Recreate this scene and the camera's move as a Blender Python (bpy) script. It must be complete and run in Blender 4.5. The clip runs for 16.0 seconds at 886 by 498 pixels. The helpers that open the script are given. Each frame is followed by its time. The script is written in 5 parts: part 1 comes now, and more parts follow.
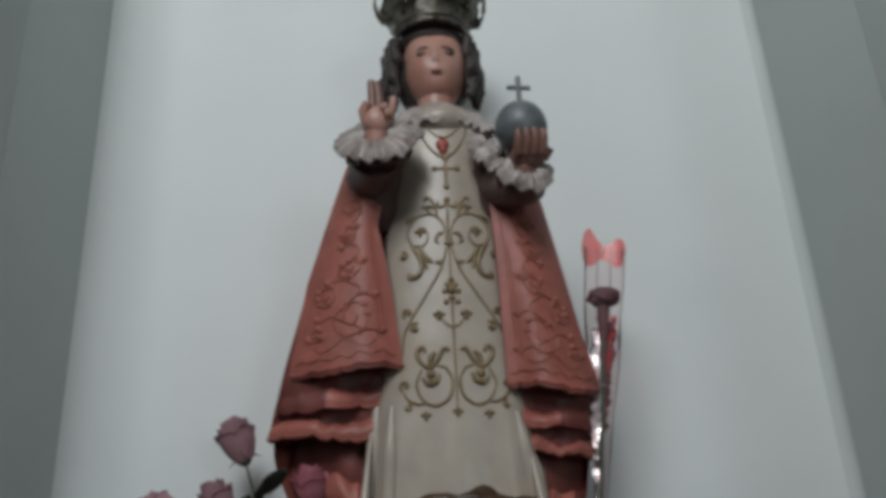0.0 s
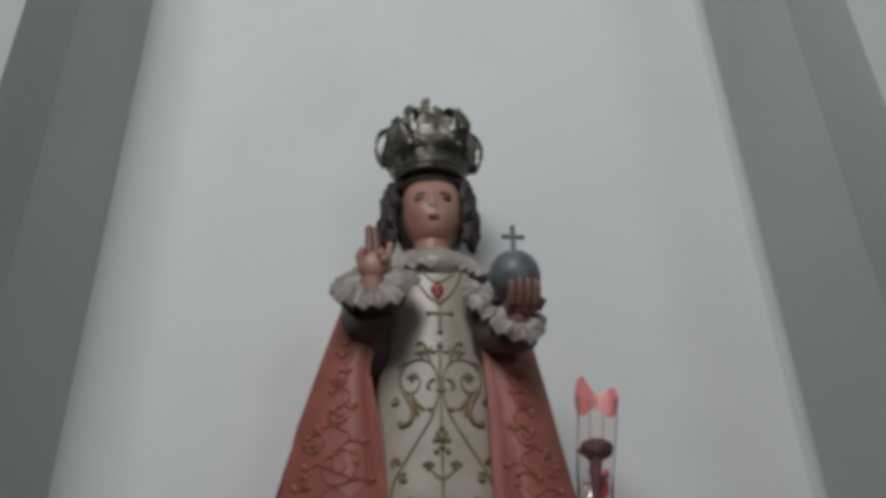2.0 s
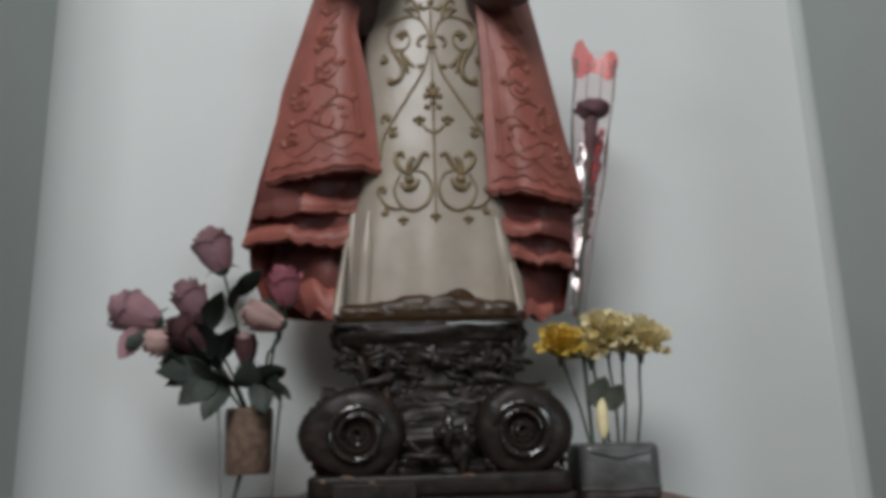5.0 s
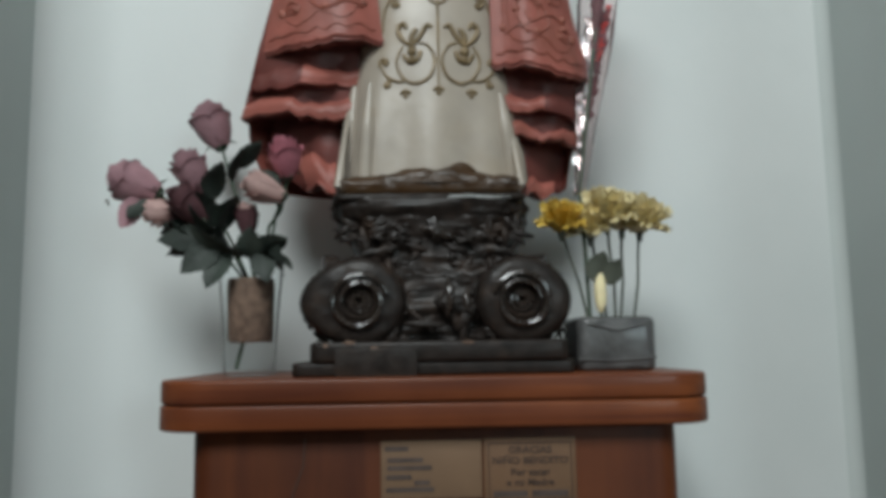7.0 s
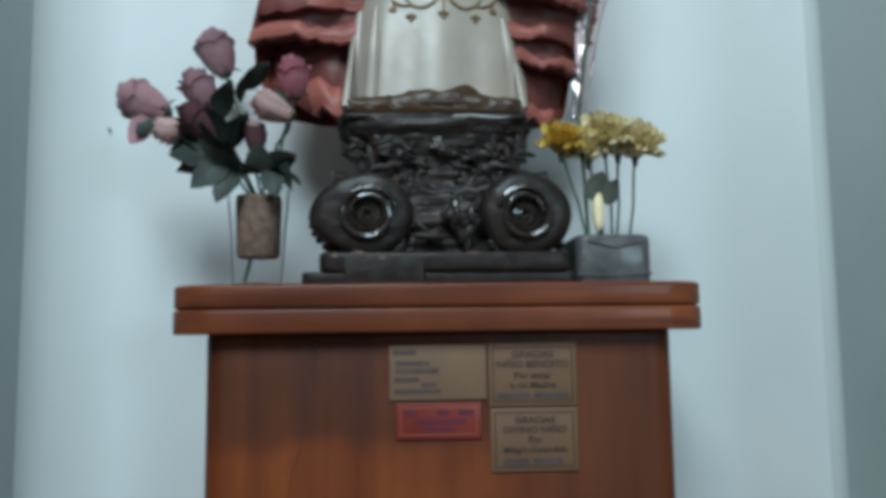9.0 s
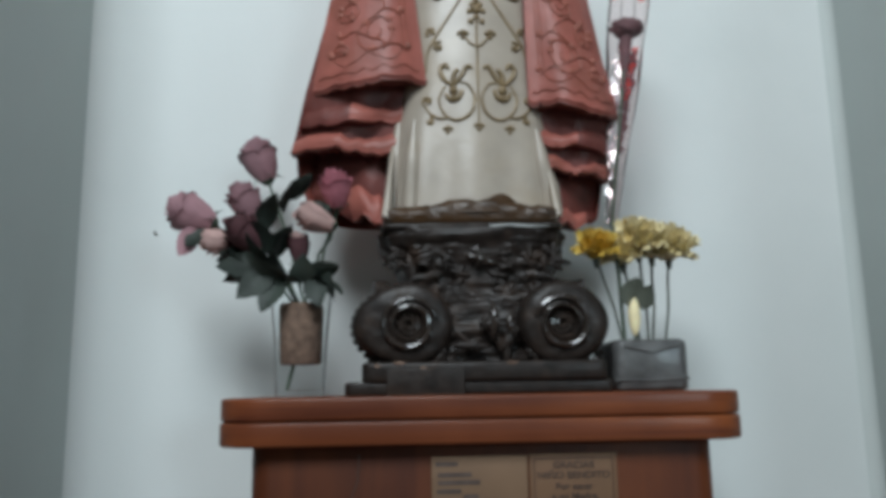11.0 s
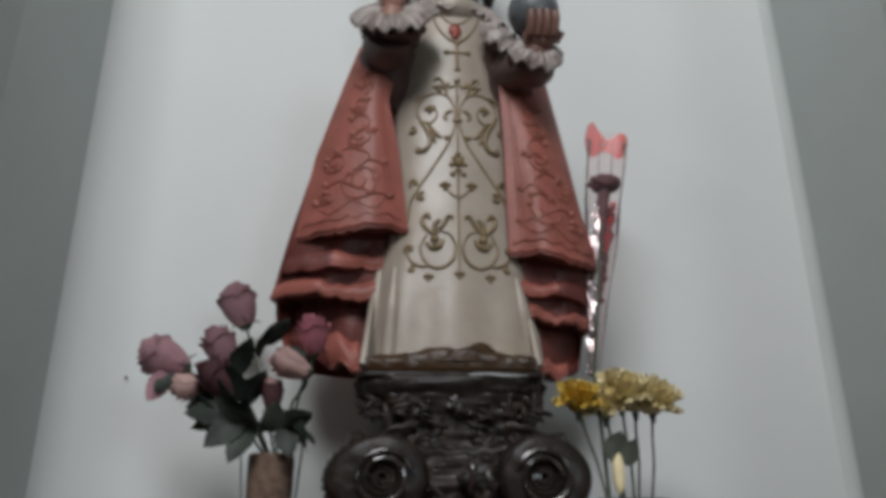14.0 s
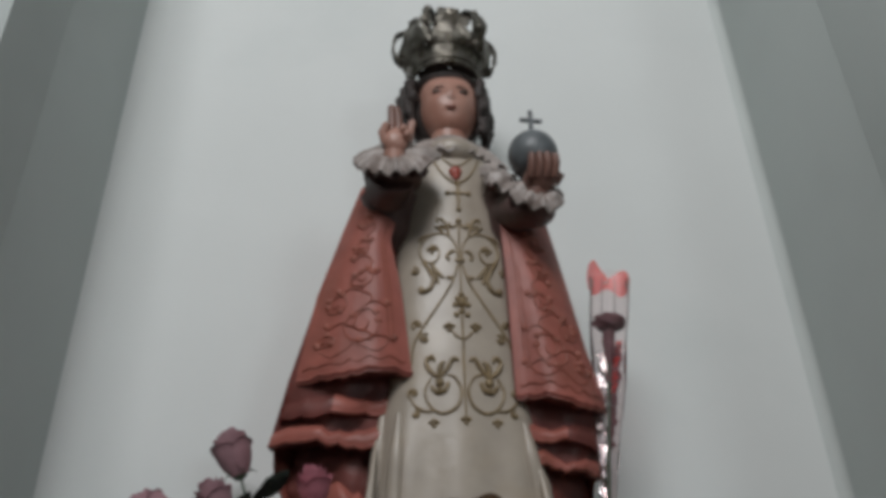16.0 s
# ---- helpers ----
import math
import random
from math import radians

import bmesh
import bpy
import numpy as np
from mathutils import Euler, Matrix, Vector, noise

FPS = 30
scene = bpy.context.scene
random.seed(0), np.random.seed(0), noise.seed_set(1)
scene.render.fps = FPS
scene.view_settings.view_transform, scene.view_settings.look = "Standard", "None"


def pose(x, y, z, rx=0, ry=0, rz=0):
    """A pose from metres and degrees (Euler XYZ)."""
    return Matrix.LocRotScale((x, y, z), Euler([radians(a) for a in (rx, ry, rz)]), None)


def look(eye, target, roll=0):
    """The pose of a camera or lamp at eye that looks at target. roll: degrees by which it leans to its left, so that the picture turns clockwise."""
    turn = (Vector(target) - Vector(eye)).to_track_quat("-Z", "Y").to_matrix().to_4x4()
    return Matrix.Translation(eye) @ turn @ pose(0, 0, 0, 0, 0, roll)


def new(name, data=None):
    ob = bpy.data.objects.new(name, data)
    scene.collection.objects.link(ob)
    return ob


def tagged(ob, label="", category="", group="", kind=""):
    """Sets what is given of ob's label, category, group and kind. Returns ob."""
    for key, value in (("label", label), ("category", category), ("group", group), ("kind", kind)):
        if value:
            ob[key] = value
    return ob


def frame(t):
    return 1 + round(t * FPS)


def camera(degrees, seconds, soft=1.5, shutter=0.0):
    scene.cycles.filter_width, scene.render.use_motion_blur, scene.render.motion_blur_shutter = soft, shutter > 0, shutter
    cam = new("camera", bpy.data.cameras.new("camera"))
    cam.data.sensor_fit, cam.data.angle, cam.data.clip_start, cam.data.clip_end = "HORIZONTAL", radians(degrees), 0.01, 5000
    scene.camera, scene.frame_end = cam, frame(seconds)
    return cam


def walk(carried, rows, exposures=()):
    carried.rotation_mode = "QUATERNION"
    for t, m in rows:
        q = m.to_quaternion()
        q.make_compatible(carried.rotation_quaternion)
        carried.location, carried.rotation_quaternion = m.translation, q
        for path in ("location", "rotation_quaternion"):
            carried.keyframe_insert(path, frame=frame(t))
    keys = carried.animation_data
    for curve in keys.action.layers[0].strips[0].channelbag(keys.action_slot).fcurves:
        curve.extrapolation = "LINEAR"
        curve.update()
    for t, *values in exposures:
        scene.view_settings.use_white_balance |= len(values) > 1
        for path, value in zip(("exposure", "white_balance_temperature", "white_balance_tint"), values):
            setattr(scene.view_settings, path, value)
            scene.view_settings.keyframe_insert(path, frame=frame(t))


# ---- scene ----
# the camera: seconds, eye, target, roll
cam = camera(58.5, 16.0, soft=4.6)
PATH = [
    (0, (-0.027, -0.013, 1.401), (0.036, 1.851, 2.124), -2.9),
    (0.5, (-0.045, -0.028, 1.423), (-0.04, 1.827, 2.17), -0.9),
    (1, (-0.036, -0.034, 1.423), (-0.028, 1.805, 2.208), -1.0),
    (1.5, (-0.032, -0.042, 1.448), (0.0, 1.75, 2.338), -1.7),
    (2, (-0.022, -0.038, 1.438), (0.054, 1.709, 2.409), -1.6),
    (2.5, (-0.025, -0.022, 1.43), (0.107, 1.764, 2.321), -2.9),
    (3, (-0.008, -0.013, 1.411), (0.089, 1.808, 2.233), -2.5),
    (3.5, (-0.011, -0.005, 1.391), (0.049, 1.858, 2.117), -1.8),
    (4, (-0.013, 0.009, 1.365), (0.075, 1.895, 2.025), -2.4),
    (4.5, (-0.005, 0.033, 1.338), (0.045, 1.952, 1.9), -1.7),
    (4.7, (-0.003, 0.038, 1.33), (0.045, 1.971, 1.841), -1.7),
    (6.8, (-0.006, 0.051, 1.294), (0.02, 2.029, 1.587), -1.2),
    (7, (-0.014, 0.052, 1.281), (0.049, 2.036, 1.526), -0.9),
    (7.5, (-0.008, 0.054, 1.247), (0.049, 2.046, 1.419), -0.4),
    (8, (-0.012, 0.055, 1.207), (0.074, 2.053, 1.232), -0.1),
    (8.5, (-0.007, 0.055, 1.174), (0.038, 2.053, 1.099), 0.2),
    (8.6, (-0.002, 0.055, 1.17), (0.068, 2.054, 1.136), 0.1),
    (8.7, (-0.009, 0.054, 1.173), (0.113, 2.05, 1.22), -0.3),
    (8.8, (-0.018, 0.045, 1.185), (0.11, 2.036, 1.317), -0.3),
    (8.9, (-0.035, 0.041, 1.199), (0.099, 2.028, 1.383), -0.3),
    (9, (-0.046, 0.036, 1.21), (0.081, 2.021, 1.416), -0.7),
    (9.2, (-0.056, 0.028, 1.23), (0.045, 2.012, 1.461), -0.6),
    (11.3, (-0.064, 0.008, 1.263), (0.002, 1.972, 1.636), -0.9),
    (11.5, (-0.065, 0.005, 1.266), (0.018, 1.965, 1.658), 0.2),
    (12, (-0.067, 0.001, 1.271), (0.027, 1.95, 1.709), 0.5),
    (12.5, (-0.066, -0.004, 1.276), (0.021, 1.924, 1.799), 0.1),
    (13, (-0.062, 0.0, 1.264), (0.057, 1.864, 1.978), -0.0),
    (13.5, (-0.047, 0.016, 1.251), (0.051, 1.865, 2.007), -0.3),
    (14, (-0.056, 0.021, 1.255), (0.05, 1.883, 1.978), -0.3),
    (14.5, (-0.053, 0.031, 1.251), (0.049, 1.887, 1.989), 0.0),
    (15, (-0.042, 0.016, 1.277), (0.098, 1.851, 2.059), -0.6),
    (15.5, (-0.053, 0.026, 1.28), (0.087, 1.751, 2.283), -3.4),
    (16, (-0.079, 0.026, 1.281), (0.064, 1.752, 2.281), -1.4),
]
walk(cam, [(t, look(eye, target, roll)) for t, eye, target, roll in PATH],
     exposures=[(0, -0.05, 6020, 6), (0.5, -0.08, 6160, 9), (2, -0.28, 6200, 9), (3.5, -0.12, 6060, 6), (4.6, 0.10, 6200, 9), (7.0, 0.46, 6000, 1), (7.5, 0.58, 5950, 0), (8.0, 0.73, 5610, -3), (8.5, 0.78, 5340, -6), (9.2, 0.68, 5230, -5), (11.4, 0.58, 5930, 3), (12.0, 0.50, 6150, 5), (12.5, 0.30, 6080, 6), (14.5, 0.15, 6210, 10), (15.1, 0.11, 6220, 10), (15.5, 0.0, 6230, 9), (16, -0.03, 6220, 9)])


# ---- light ----
world = bpy.data.worlds.new("world")
scene.world = world
world.use_nodes = True
sky = world.node_tree.nodes.new("ShaderNodeTexSky")
sky.sky_type, sky.sun_disc, sky.sun_elevation, sky.sun_rotation = "NISHITA", False, radians(40), radians(160)
world.node_tree.links.new(sky.outputs[0], world.node_tree.nodes["Background"].inputs[0])
world.node_tree.nodes["Background"].inputs[1].default_value = 0.1


def area(name, eye, target, width, height, watts, colour):
    data = bpy.data.lights.new(name, "AREA")
    data.shape, data.size, data.size_y, data.energy, data.color = "RECTANGLE", width, height, watts, colour
    ob = new(name, data)
    ob.matrix_world = look(eye, target)
    return ob


# unseen sources: a lamp high up in the room and daylight at the rear wall's assumed opening, set from shadows; a weak
# side light added at the slit in the right wall
area("ceiling_lamp_light", (-0.47, -1.50, 3.35), (0.0, 0.95, 2.0), 1.2, 1.1, 51.5, (1.0, 0.975, 0.95))
area("assumed_window_light", (3.05, -5.45, 2.30), (0.0, 1.0, 1.4), 1.15, 1.15, 27, (0.88, 0.98, 1.0))
area("added_side_light", (4.47, -0.33, 1.70), (-0.49, 0.80, 1.70), 0.24, 1.9, 3.4, (0.92, 0.98, 1.0))



# ---- materials ----
def mat(name, colour, rough=0.6, metal=0.0, vary=0.12, scale=30.0, bump=0.15, bump_scale=120.0, spec=0.5, coat=0.0, dirt=None, dirt_at=0.6, dirt_scale=9.0, alpha=None, transmission=0.0, piece=0.0):
    m = bpy.data.materials.new(name)
    m.use_nodes = True
    n, l = m.node_tree.nodes, m.node_tree.links
    b = n["Principled BSDF"]
    b.inputs["Roughness"].default_value = rough
    b.inputs["Metallic"].default_value = metal
    b.inputs["Specular IOR Level"].default_value = spec
    b.inputs["Coat Weight"].default_value = coat
    b.inputs["Coat Roughness"].default_value = 0.15
    b.inputs["Transmission Weight"].default_value = transmission
    if alpha is not None:
        b.inputs["Alpha"].default_value = alpha
    tc = n.new("ShaderNodeTexCoord")
    a = n.new("ShaderNodeTexNoise")
    a.inputs["Scale"].default_value, a.inputs["Detail"].default_value = scale, 6
    l.new(tc.outputs["Object"], a.inputs["Vector"])
    ramp = n.new("ShaderNodeValToRGB")
    ramp.color_ramp.elements[0].position, ramp.color_ramp.elements[1].position = 0.3, 0.7
    ramp.color_ramp.elements[0].color = (*[max(0, c * (1 - vary)) for c in colour], 1)
    ramp.color_ramp.elements[1].color = (*[min(1, c * (1 + vary)) for c in colour], 1)
    l.new(a.outputs["Fac"], ramp.inputs["Fac"])
    out = ramp.outputs["Color"]
    if dirt:
        d = n.new("ShaderNodeTexNoise")
        d.inputs["Scale"].default_value, d.inputs["Detail"].default_value = dirt_scale, 8
        l.new(tc.outputs["Object"], d.inputs["Vector"])
        r2 = n.new("ShaderNodeValToRGB")
        r2.color_ramp.elements[0].position, r2.color_ramp.elements[1].position = dirt_at - 0.1, dirt_at + 0.1
        l.new(d.outputs["Fac"], r2.inputs["Fac"])
        mix = n.new("ShaderNodeMix")
        mix.data_type = "RGBA"
        mix.inputs["B"].default_value = (*dirt, 1)
        l.new(r2.outputs["Color"], mix.inputs["Factor"])
        l.new(out, mix.inputs["A"])
        out = mix.outputs["Result"]
    if piece:
        info, hsv, mr = n.new("ShaderNodeObjectInfo"), n.new("ShaderNodeHueSaturation"), n.new("ShaderNodeMapRange")
        mr.inputs["To Min"].default_value, mr.inputs["To Max"].default_value = 1 - piece, 1 + piece
        l.new(info.outputs["Random"], mr.inputs["Value"])
        l.new(mr.outputs["Result"], hsv.inputs["Value"])
        l.new(out, hsv.inputs["Color"])
        out = hsv.outputs["Color"]
    l.new(out, b.inputs["Base Color"])
    if bump:
        g, bp = n.new("ShaderNodeTexNoise"), n.new("ShaderNodeBump")
        g.inputs["Scale"].default_value, g.inputs["Detail"].default_value = bump_scale, 5
        bp.inputs["Strength"].default_value, bp.inputs["Distance"].default_value = bump, 0.004
        l.new(tc.outputs["Object"], g.inputs["Vector"])
        l.new(g.outputs["Fac"], bp.inputs["Height"])
        l.new(bp.outputs["Normal"], b.inputs["Normal"])
    return m


def wood(name, light, dark, rough, coat, stain_shade=None, grain=(26, 26, 1.6)):
    """Varnished wood with straight grain and cloudy staining."""
    m = mat(name, light, rough, coat=coat, bump=0.0, spec=0.28)
    n, l = m.node_tree.nodes, m.node_tree.links
    b = n["Principled BSDF"]
    tc, mp = n.new("ShaderNodeTexCoord"), n.new("ShaderNodeMapping")
    mp.inputs["Scale"].default_value = grain
    l.new(tc.outputs["Object"], mp.inputs["Vector"])
    w = n.new("ShaderNodeTexNoise")
    w.inputs["Scale"].default_value, w.inputs["Detail"].default_value, w.inputs["Distortion"].default_value = 1.0, 9, 0.6
    l.new(mp.outputs["Vector"], w.inputs["Vector"])
    r = n.new("ShaderNodeValToRGB")
    r.color_ramp.elements[0].position, r.color_ramp.elements[1].position = 0.32, 0.68
    r.color_ramp.elements[0].color, r.color_ramp.elements[1].color = (*dark, 1), (*light, 1)
    l.new(w.outputs["Fac"], r.inputs["Fac"])
    c = n.new("ShaderNodeTexNoise")
    c.inputs["Scale"].default_value, c.inputs["Detail"].default_value = 5.5, 4
    l.new(tc.outputs["Object"], c.inputs["Vector"])
    r2 = n.new("ShaderNodeValToRGB")
    r2.color_ramp.elements[0].position, r2.color_ramp.elements[1].position = 0.42, 0.62
    r2.color_ramp.elements[0].color = (0.55, 0.5, 0.5, 1)
    l.new(c.outputs["Fac"], r2.inputs["Fac"])
    mix = n.new("ShaderNodeMix")
    mix.data_type, mix.blend_type = "RGBA", "MULTIPLY"
    mix.inputs["Factor"].default_value = 0.8
    l.new(r.outputs["Color"], mix.inputs["A"])
    l.new(r2.outputs["Color"], mix.inputs["B"])
    last = mix.outputs["Result"]
    if stain_shade:
        # old darker varnish with a ragged lower border; the right side's shading painted in
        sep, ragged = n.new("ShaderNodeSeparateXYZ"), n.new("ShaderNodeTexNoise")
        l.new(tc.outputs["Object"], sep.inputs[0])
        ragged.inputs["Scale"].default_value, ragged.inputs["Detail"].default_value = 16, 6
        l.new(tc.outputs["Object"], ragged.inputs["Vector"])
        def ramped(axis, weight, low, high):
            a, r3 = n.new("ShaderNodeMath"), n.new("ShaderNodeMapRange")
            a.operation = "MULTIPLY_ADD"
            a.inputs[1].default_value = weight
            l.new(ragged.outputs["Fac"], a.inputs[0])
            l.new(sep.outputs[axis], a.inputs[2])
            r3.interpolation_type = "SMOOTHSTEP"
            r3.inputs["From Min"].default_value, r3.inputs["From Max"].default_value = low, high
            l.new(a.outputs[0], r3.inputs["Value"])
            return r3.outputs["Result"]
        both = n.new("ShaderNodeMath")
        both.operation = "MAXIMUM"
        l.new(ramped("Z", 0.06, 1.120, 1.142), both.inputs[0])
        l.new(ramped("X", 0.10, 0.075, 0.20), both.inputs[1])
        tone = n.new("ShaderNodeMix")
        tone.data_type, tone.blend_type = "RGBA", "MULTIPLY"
        tone.inputs["B"].default_value = (*stain_shade, 1)
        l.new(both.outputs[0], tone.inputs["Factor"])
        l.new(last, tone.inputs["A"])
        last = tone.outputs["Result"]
    l.new(last, b.inputs["Base Color"])
    bp = n.new("ShaderNodeBump")
    bp.inputs["Strength"].default_value, bp.inputs["Distance"].default_value = 0.12, 0.002
    l.new(w.outputs["Fac"], bp.inputs["Height"])
    l.new(bp.outputs["Normal"], b.inputs["Normal"])
    return m


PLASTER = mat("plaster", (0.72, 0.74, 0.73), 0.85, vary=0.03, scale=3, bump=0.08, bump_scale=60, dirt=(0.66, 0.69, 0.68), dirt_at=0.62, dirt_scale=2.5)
# grey-green tint, darkened to put the side and front walls' shade into the colour
SIDESHADE = mat("grey_green_shaded_plaster", (0.49, 0.533, 0.518), 0.85, vary=0.04, scale=3, bump=0.08, bump_scale=60, dirt=(0.45, 0.49, 0.475), dirt_at=0.62, dirt_scale=2.5)
# halfway tone, painted in to soften the shade's edge at the right corner
BLEND = mat("corner_shade_tone", (0.575, 0.61, 0.595), 0.85, vary=0.05, scale=5, bump=0.08, bump_scale=60)
ROOM = mat("grey_room_plaster", (0.40, 0.39, 0.375), 0.9, vary=0.06, scale=3, bump=0.08, bump_scale=60)
FLOOR = mat("floor_tile", (0.14, 0.10, 0.08), 0.5, vary=0.1, scale=5)
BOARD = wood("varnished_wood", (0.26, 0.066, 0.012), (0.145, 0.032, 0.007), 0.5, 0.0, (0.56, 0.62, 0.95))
EDGE = wood("varnished_edge", (0.255, 0.074, 0.022), (0.125, 0.034, 0.016), 0.45, 0.1, grain=(1.8, 26, 60))
TUNIC = mat("ivory_paint", (0.40, 0.345, 0.285), 0.33, vary=0.12, scale=22, bump=0.12, bump_scale=70, dirt=(0.36, 0.29, 0.21), dirt_at=0.66, dirt_scale=14)
CAPE = mat("coral_paint", (0.33, 0.103, 0.079), 0.5, vary=0.2, scale=26, bump=0.2, bump_scale=90, dirt=(0.26, 0.085, 0.06), dirt_at=0.63, dirt_scale=18)
LINING_SHADE = mat("dark_red_lining_shade", (0.15, 0.042, 0.034), 0.5, vary=0.25, scale=40, bump=0.2)
GILT = mat("gilt_relief", (0.23, 0.165, 0.085), 0.42, 0.1, vary=0.3, scale=60, bump=0.25, bump_scale=200)
RELIEF = mat("dull_red_relief", (0.29, 0.092, 0.062), 0.5, vary=0.3, scale=60, bump=0.2, bump_scale=200)
SKIN = mat("flesh_paint", (0.41, 0.225, 0.175), 0.40, vary=0.14, scale=25, bump=0.05, dirt=(0.36, 0.165, 0.12), dirt_at=0.60, dirt_scale=14)
# darker flesh copy painting in the orb hand's shade; raised fingers share it
SHADESKIN = mat("shaded_flesh_paint", (0.20, 0.105, 0.082), 0.45, vary=0.2, scale=30, bump=0.1)
SLEEVE = mat("dark_brown_paint", (0.115, 0.068, 0.062), 0.5, vary=0.25, scale=40, bump=0.2)
BLUSH = mat("lip_paint", (0.33, 0.125, 0.095), 0.4, vary=0.1)
BROW = mat("brow_paint", (0.07, 0.04, 0.03), 0.45, vary=0.1)
HAIR = mat("dark_hair_paint", (0.050, 0.040, 0.037), 0.55, vary=0.3, scale=50, bump=0.4, bump_scale=80, spec=0.3)
# dark blotches are dirt and also paint in the shaded gaps between pleats
LACE = mat("lace_paint", (0.38, 0.33, 0.305), 0.38, vary=0.25, scale=60, bump=0.3, bump_scale=150, dirt=(0.2, 0.15, 0.13), dirt_at=0.62, dirt_scale=45)
ORB = mat("blue_orb_paint", (0.125, 0.138, 0.146), 0.42, vary=0.3, scale=40, bump=0.1)
CROWN = mat("tarnished_silver", (0.19, 0.175, 0.15), 0.38, 0.8, vary=0.35, scale=70, bump=0.5, bump_scale=150, dirt=(0.06, 0.05, 0.035), dirt_at=0.52, dirt_scale=50)
GLINT = mat("glint_silver", (0.62, 0.60, 0.56), 0.14, 1.0, vary=0.25, scale=90, bump=0.6, bump_scale=140)
HEART = mat("red_heart", (0.34, 0.06, 0.04), 0.4)
MOUND = mat("brown_base_paint", (0.052, 0.026, 0.010), 0.36, vary=0.4, scale=40, bump=0.35, bump_scale=90, spec=0.35)
EBONY = mat("black_lacquered_carving", (0.030, 0.022, 0.018), 0.16, vary=0.5, scale=60, bump=0.15, bump_scale=110, spec=0.5, coat=0.6, dirt=(0.035, 0.026, 0.02), dirt_at=0.66, dirt_scale=45)
SOOT = mat("dull_black_carving", (0.021, 0.0155, 0.013), 0.46, vary=0.5, scale=60, bump=0.4, bump_scale=70, spec=0.26, coat=0.06, dirt=(0.045, 0.029, 0.021), dirt_at=0.64, dirt_scale=40)
PETAL = mat("pink_cloth_petal", (0.36, 0.20, 0.225), 0.75, vary=0.22, scale=35, bump=0.2, bump_scale=220, piece=0.18)
PALE = mat("pale_pink_petal", (0.55, 0.36, 0.33), 0.7, vary=0.18, scale=35, bump=0.2, bump_scale=220, piece=0.12)
DARKROSE = mat("dusky_petal", (0.14, 0.06, 0.068), 0.7, vary=0.3, scale=35, bump=0.2, bump_scale=220, piece=0.2)
HOT = mat("deep_pink_petal", (0.50, 0.17, 0.215), 0.65, vary=0.2, scale=35, bump=0.2, bump_scale=220, piece=0.12)
LEAF = mat("dark_green_cloth_leaf", (0.036, 0.046, 0.037), 0.6, vary=0.3, scale=45, bump=0.3, bump_scale=180, piece=0.3)
STEM = mat("green_stem", (0.06, 0.085, 0.055), 0.55, vary=0.2, scale=60)
STEMPALE = mat("grey_green_stem", (0.105, 0.115, 0.09), 0.55, vary=0.2, scale=60)
YELLOW = mat("yellow_petal", (0.76, 0.54, 0.10), 0.65, vary=0.18, scale=50, bump=0.2, bump_scale=200, piece=0.15)
CREAM = mat("cream_petal", (0.86, 0.75, 0.45), 0.65, vary=0.15, scale=50, bump=0.2, bump_scale=200, piece=0.12)
FOAM = mat("brown_flower_foam", (0.20, 0.13, 0.095), 0.9, vary=0.35, scale=120, bump=0.6, bump_scale=300)
FILM = mat("grey_wrapping_film", (0.095, 0.094, 0.093), 0.42, vary=0.35, scale=40, bump=0.9, bump_scale=45, coat=0.3)
BRASS = mat("tan_plaque", (0.185, 0.103, 0.055), 0.6, 0.1, vary=0.1, scale=20, bump=0.03)
PALEPLATE = mat("pale_plaque", (0.20, 0.120, 0.068), 0.65, 0.0, vary=0.12, scale=14, bump=0.03)
INK = mat("engraved_ink", (0.06, 0.035, 0.025), 0.6, vary=0.1, bump=0)
GREYINK = mat("worn_ink", (0.085, 0.060, 0.050), 0.6, vary=0.3, scale=90, bump=0)
REDPLATE = mat("red_plaque", (0.20, 0.030, 0.020), 0.4, vary=0.2, scale=18, bump=0.03)
REDTRIM = mat("plaque_edge", (0.36, 0.12, 0.07), 0.4, vary=0.15)
PLUM = mat("plum_ink", (0.12, 0.018, 0.035), 0.5, vary=0.2, bump=0)
REDFILM = mat("red_printed_film", (0.80, 0.10, 0.085), 0.3, vary=0.08, bump=0.1, bump_scale=60, alpha=0.74)
FOIL = mat("crinkled_foil", (0.74, 0.70, 0.70), 0.2, 1.0, vary=0.2, scale=60, bump=0.9, bump_scale=90)


def clear(name, tint, rough, gloss):
    m = bpy.data.materials.new(name)
    m.use_nodes = True
    n, l = m.node_tree.nodes, m.node_tree.links
    n.remove(n["Principled BSDF"])
    t, g, mix, fr = n.new("ShaderNodeBsdfTransparent"), n.new("ShaderNodeBsdfGlossy"), n.new("ShaderNodeMixShader"), n.new("ShaderNodeFresnel")
    t.inputs["Color"].default_value, g.inputs["Roughness"].default_value = (*tint, 1), rough
    fr.inputs["IOR"].default_value = gloss
    nz, bp = n.new("ShaderNodeTexNoise"), n.new("ShaderNodeBump")
    nz.inputs["Scale"].default_value = 55
    bp.inputs["Strength"].default_value, bp.inputs["Distance"].default_value = 0.4, 0.004
    l.new(nz.outputs["Fac"], bp.inputs["Height"])
    l.new(bp.outputs["Normal"], g.inputs["Normal"])
    l.new(fr.outputs[0], mix.inputs[0])
    l.new(t.outputs[0], mix.inputs[1])
    l.new(g.outputs[0], mix.inputs[2])
    l.new(mix.outputs[0], n["Material Output"].inputs["Surface"])
    return m


GLASS = clear("tumbler_glass", (0.985, 0.99, 0.99), 0.05, 1.045)
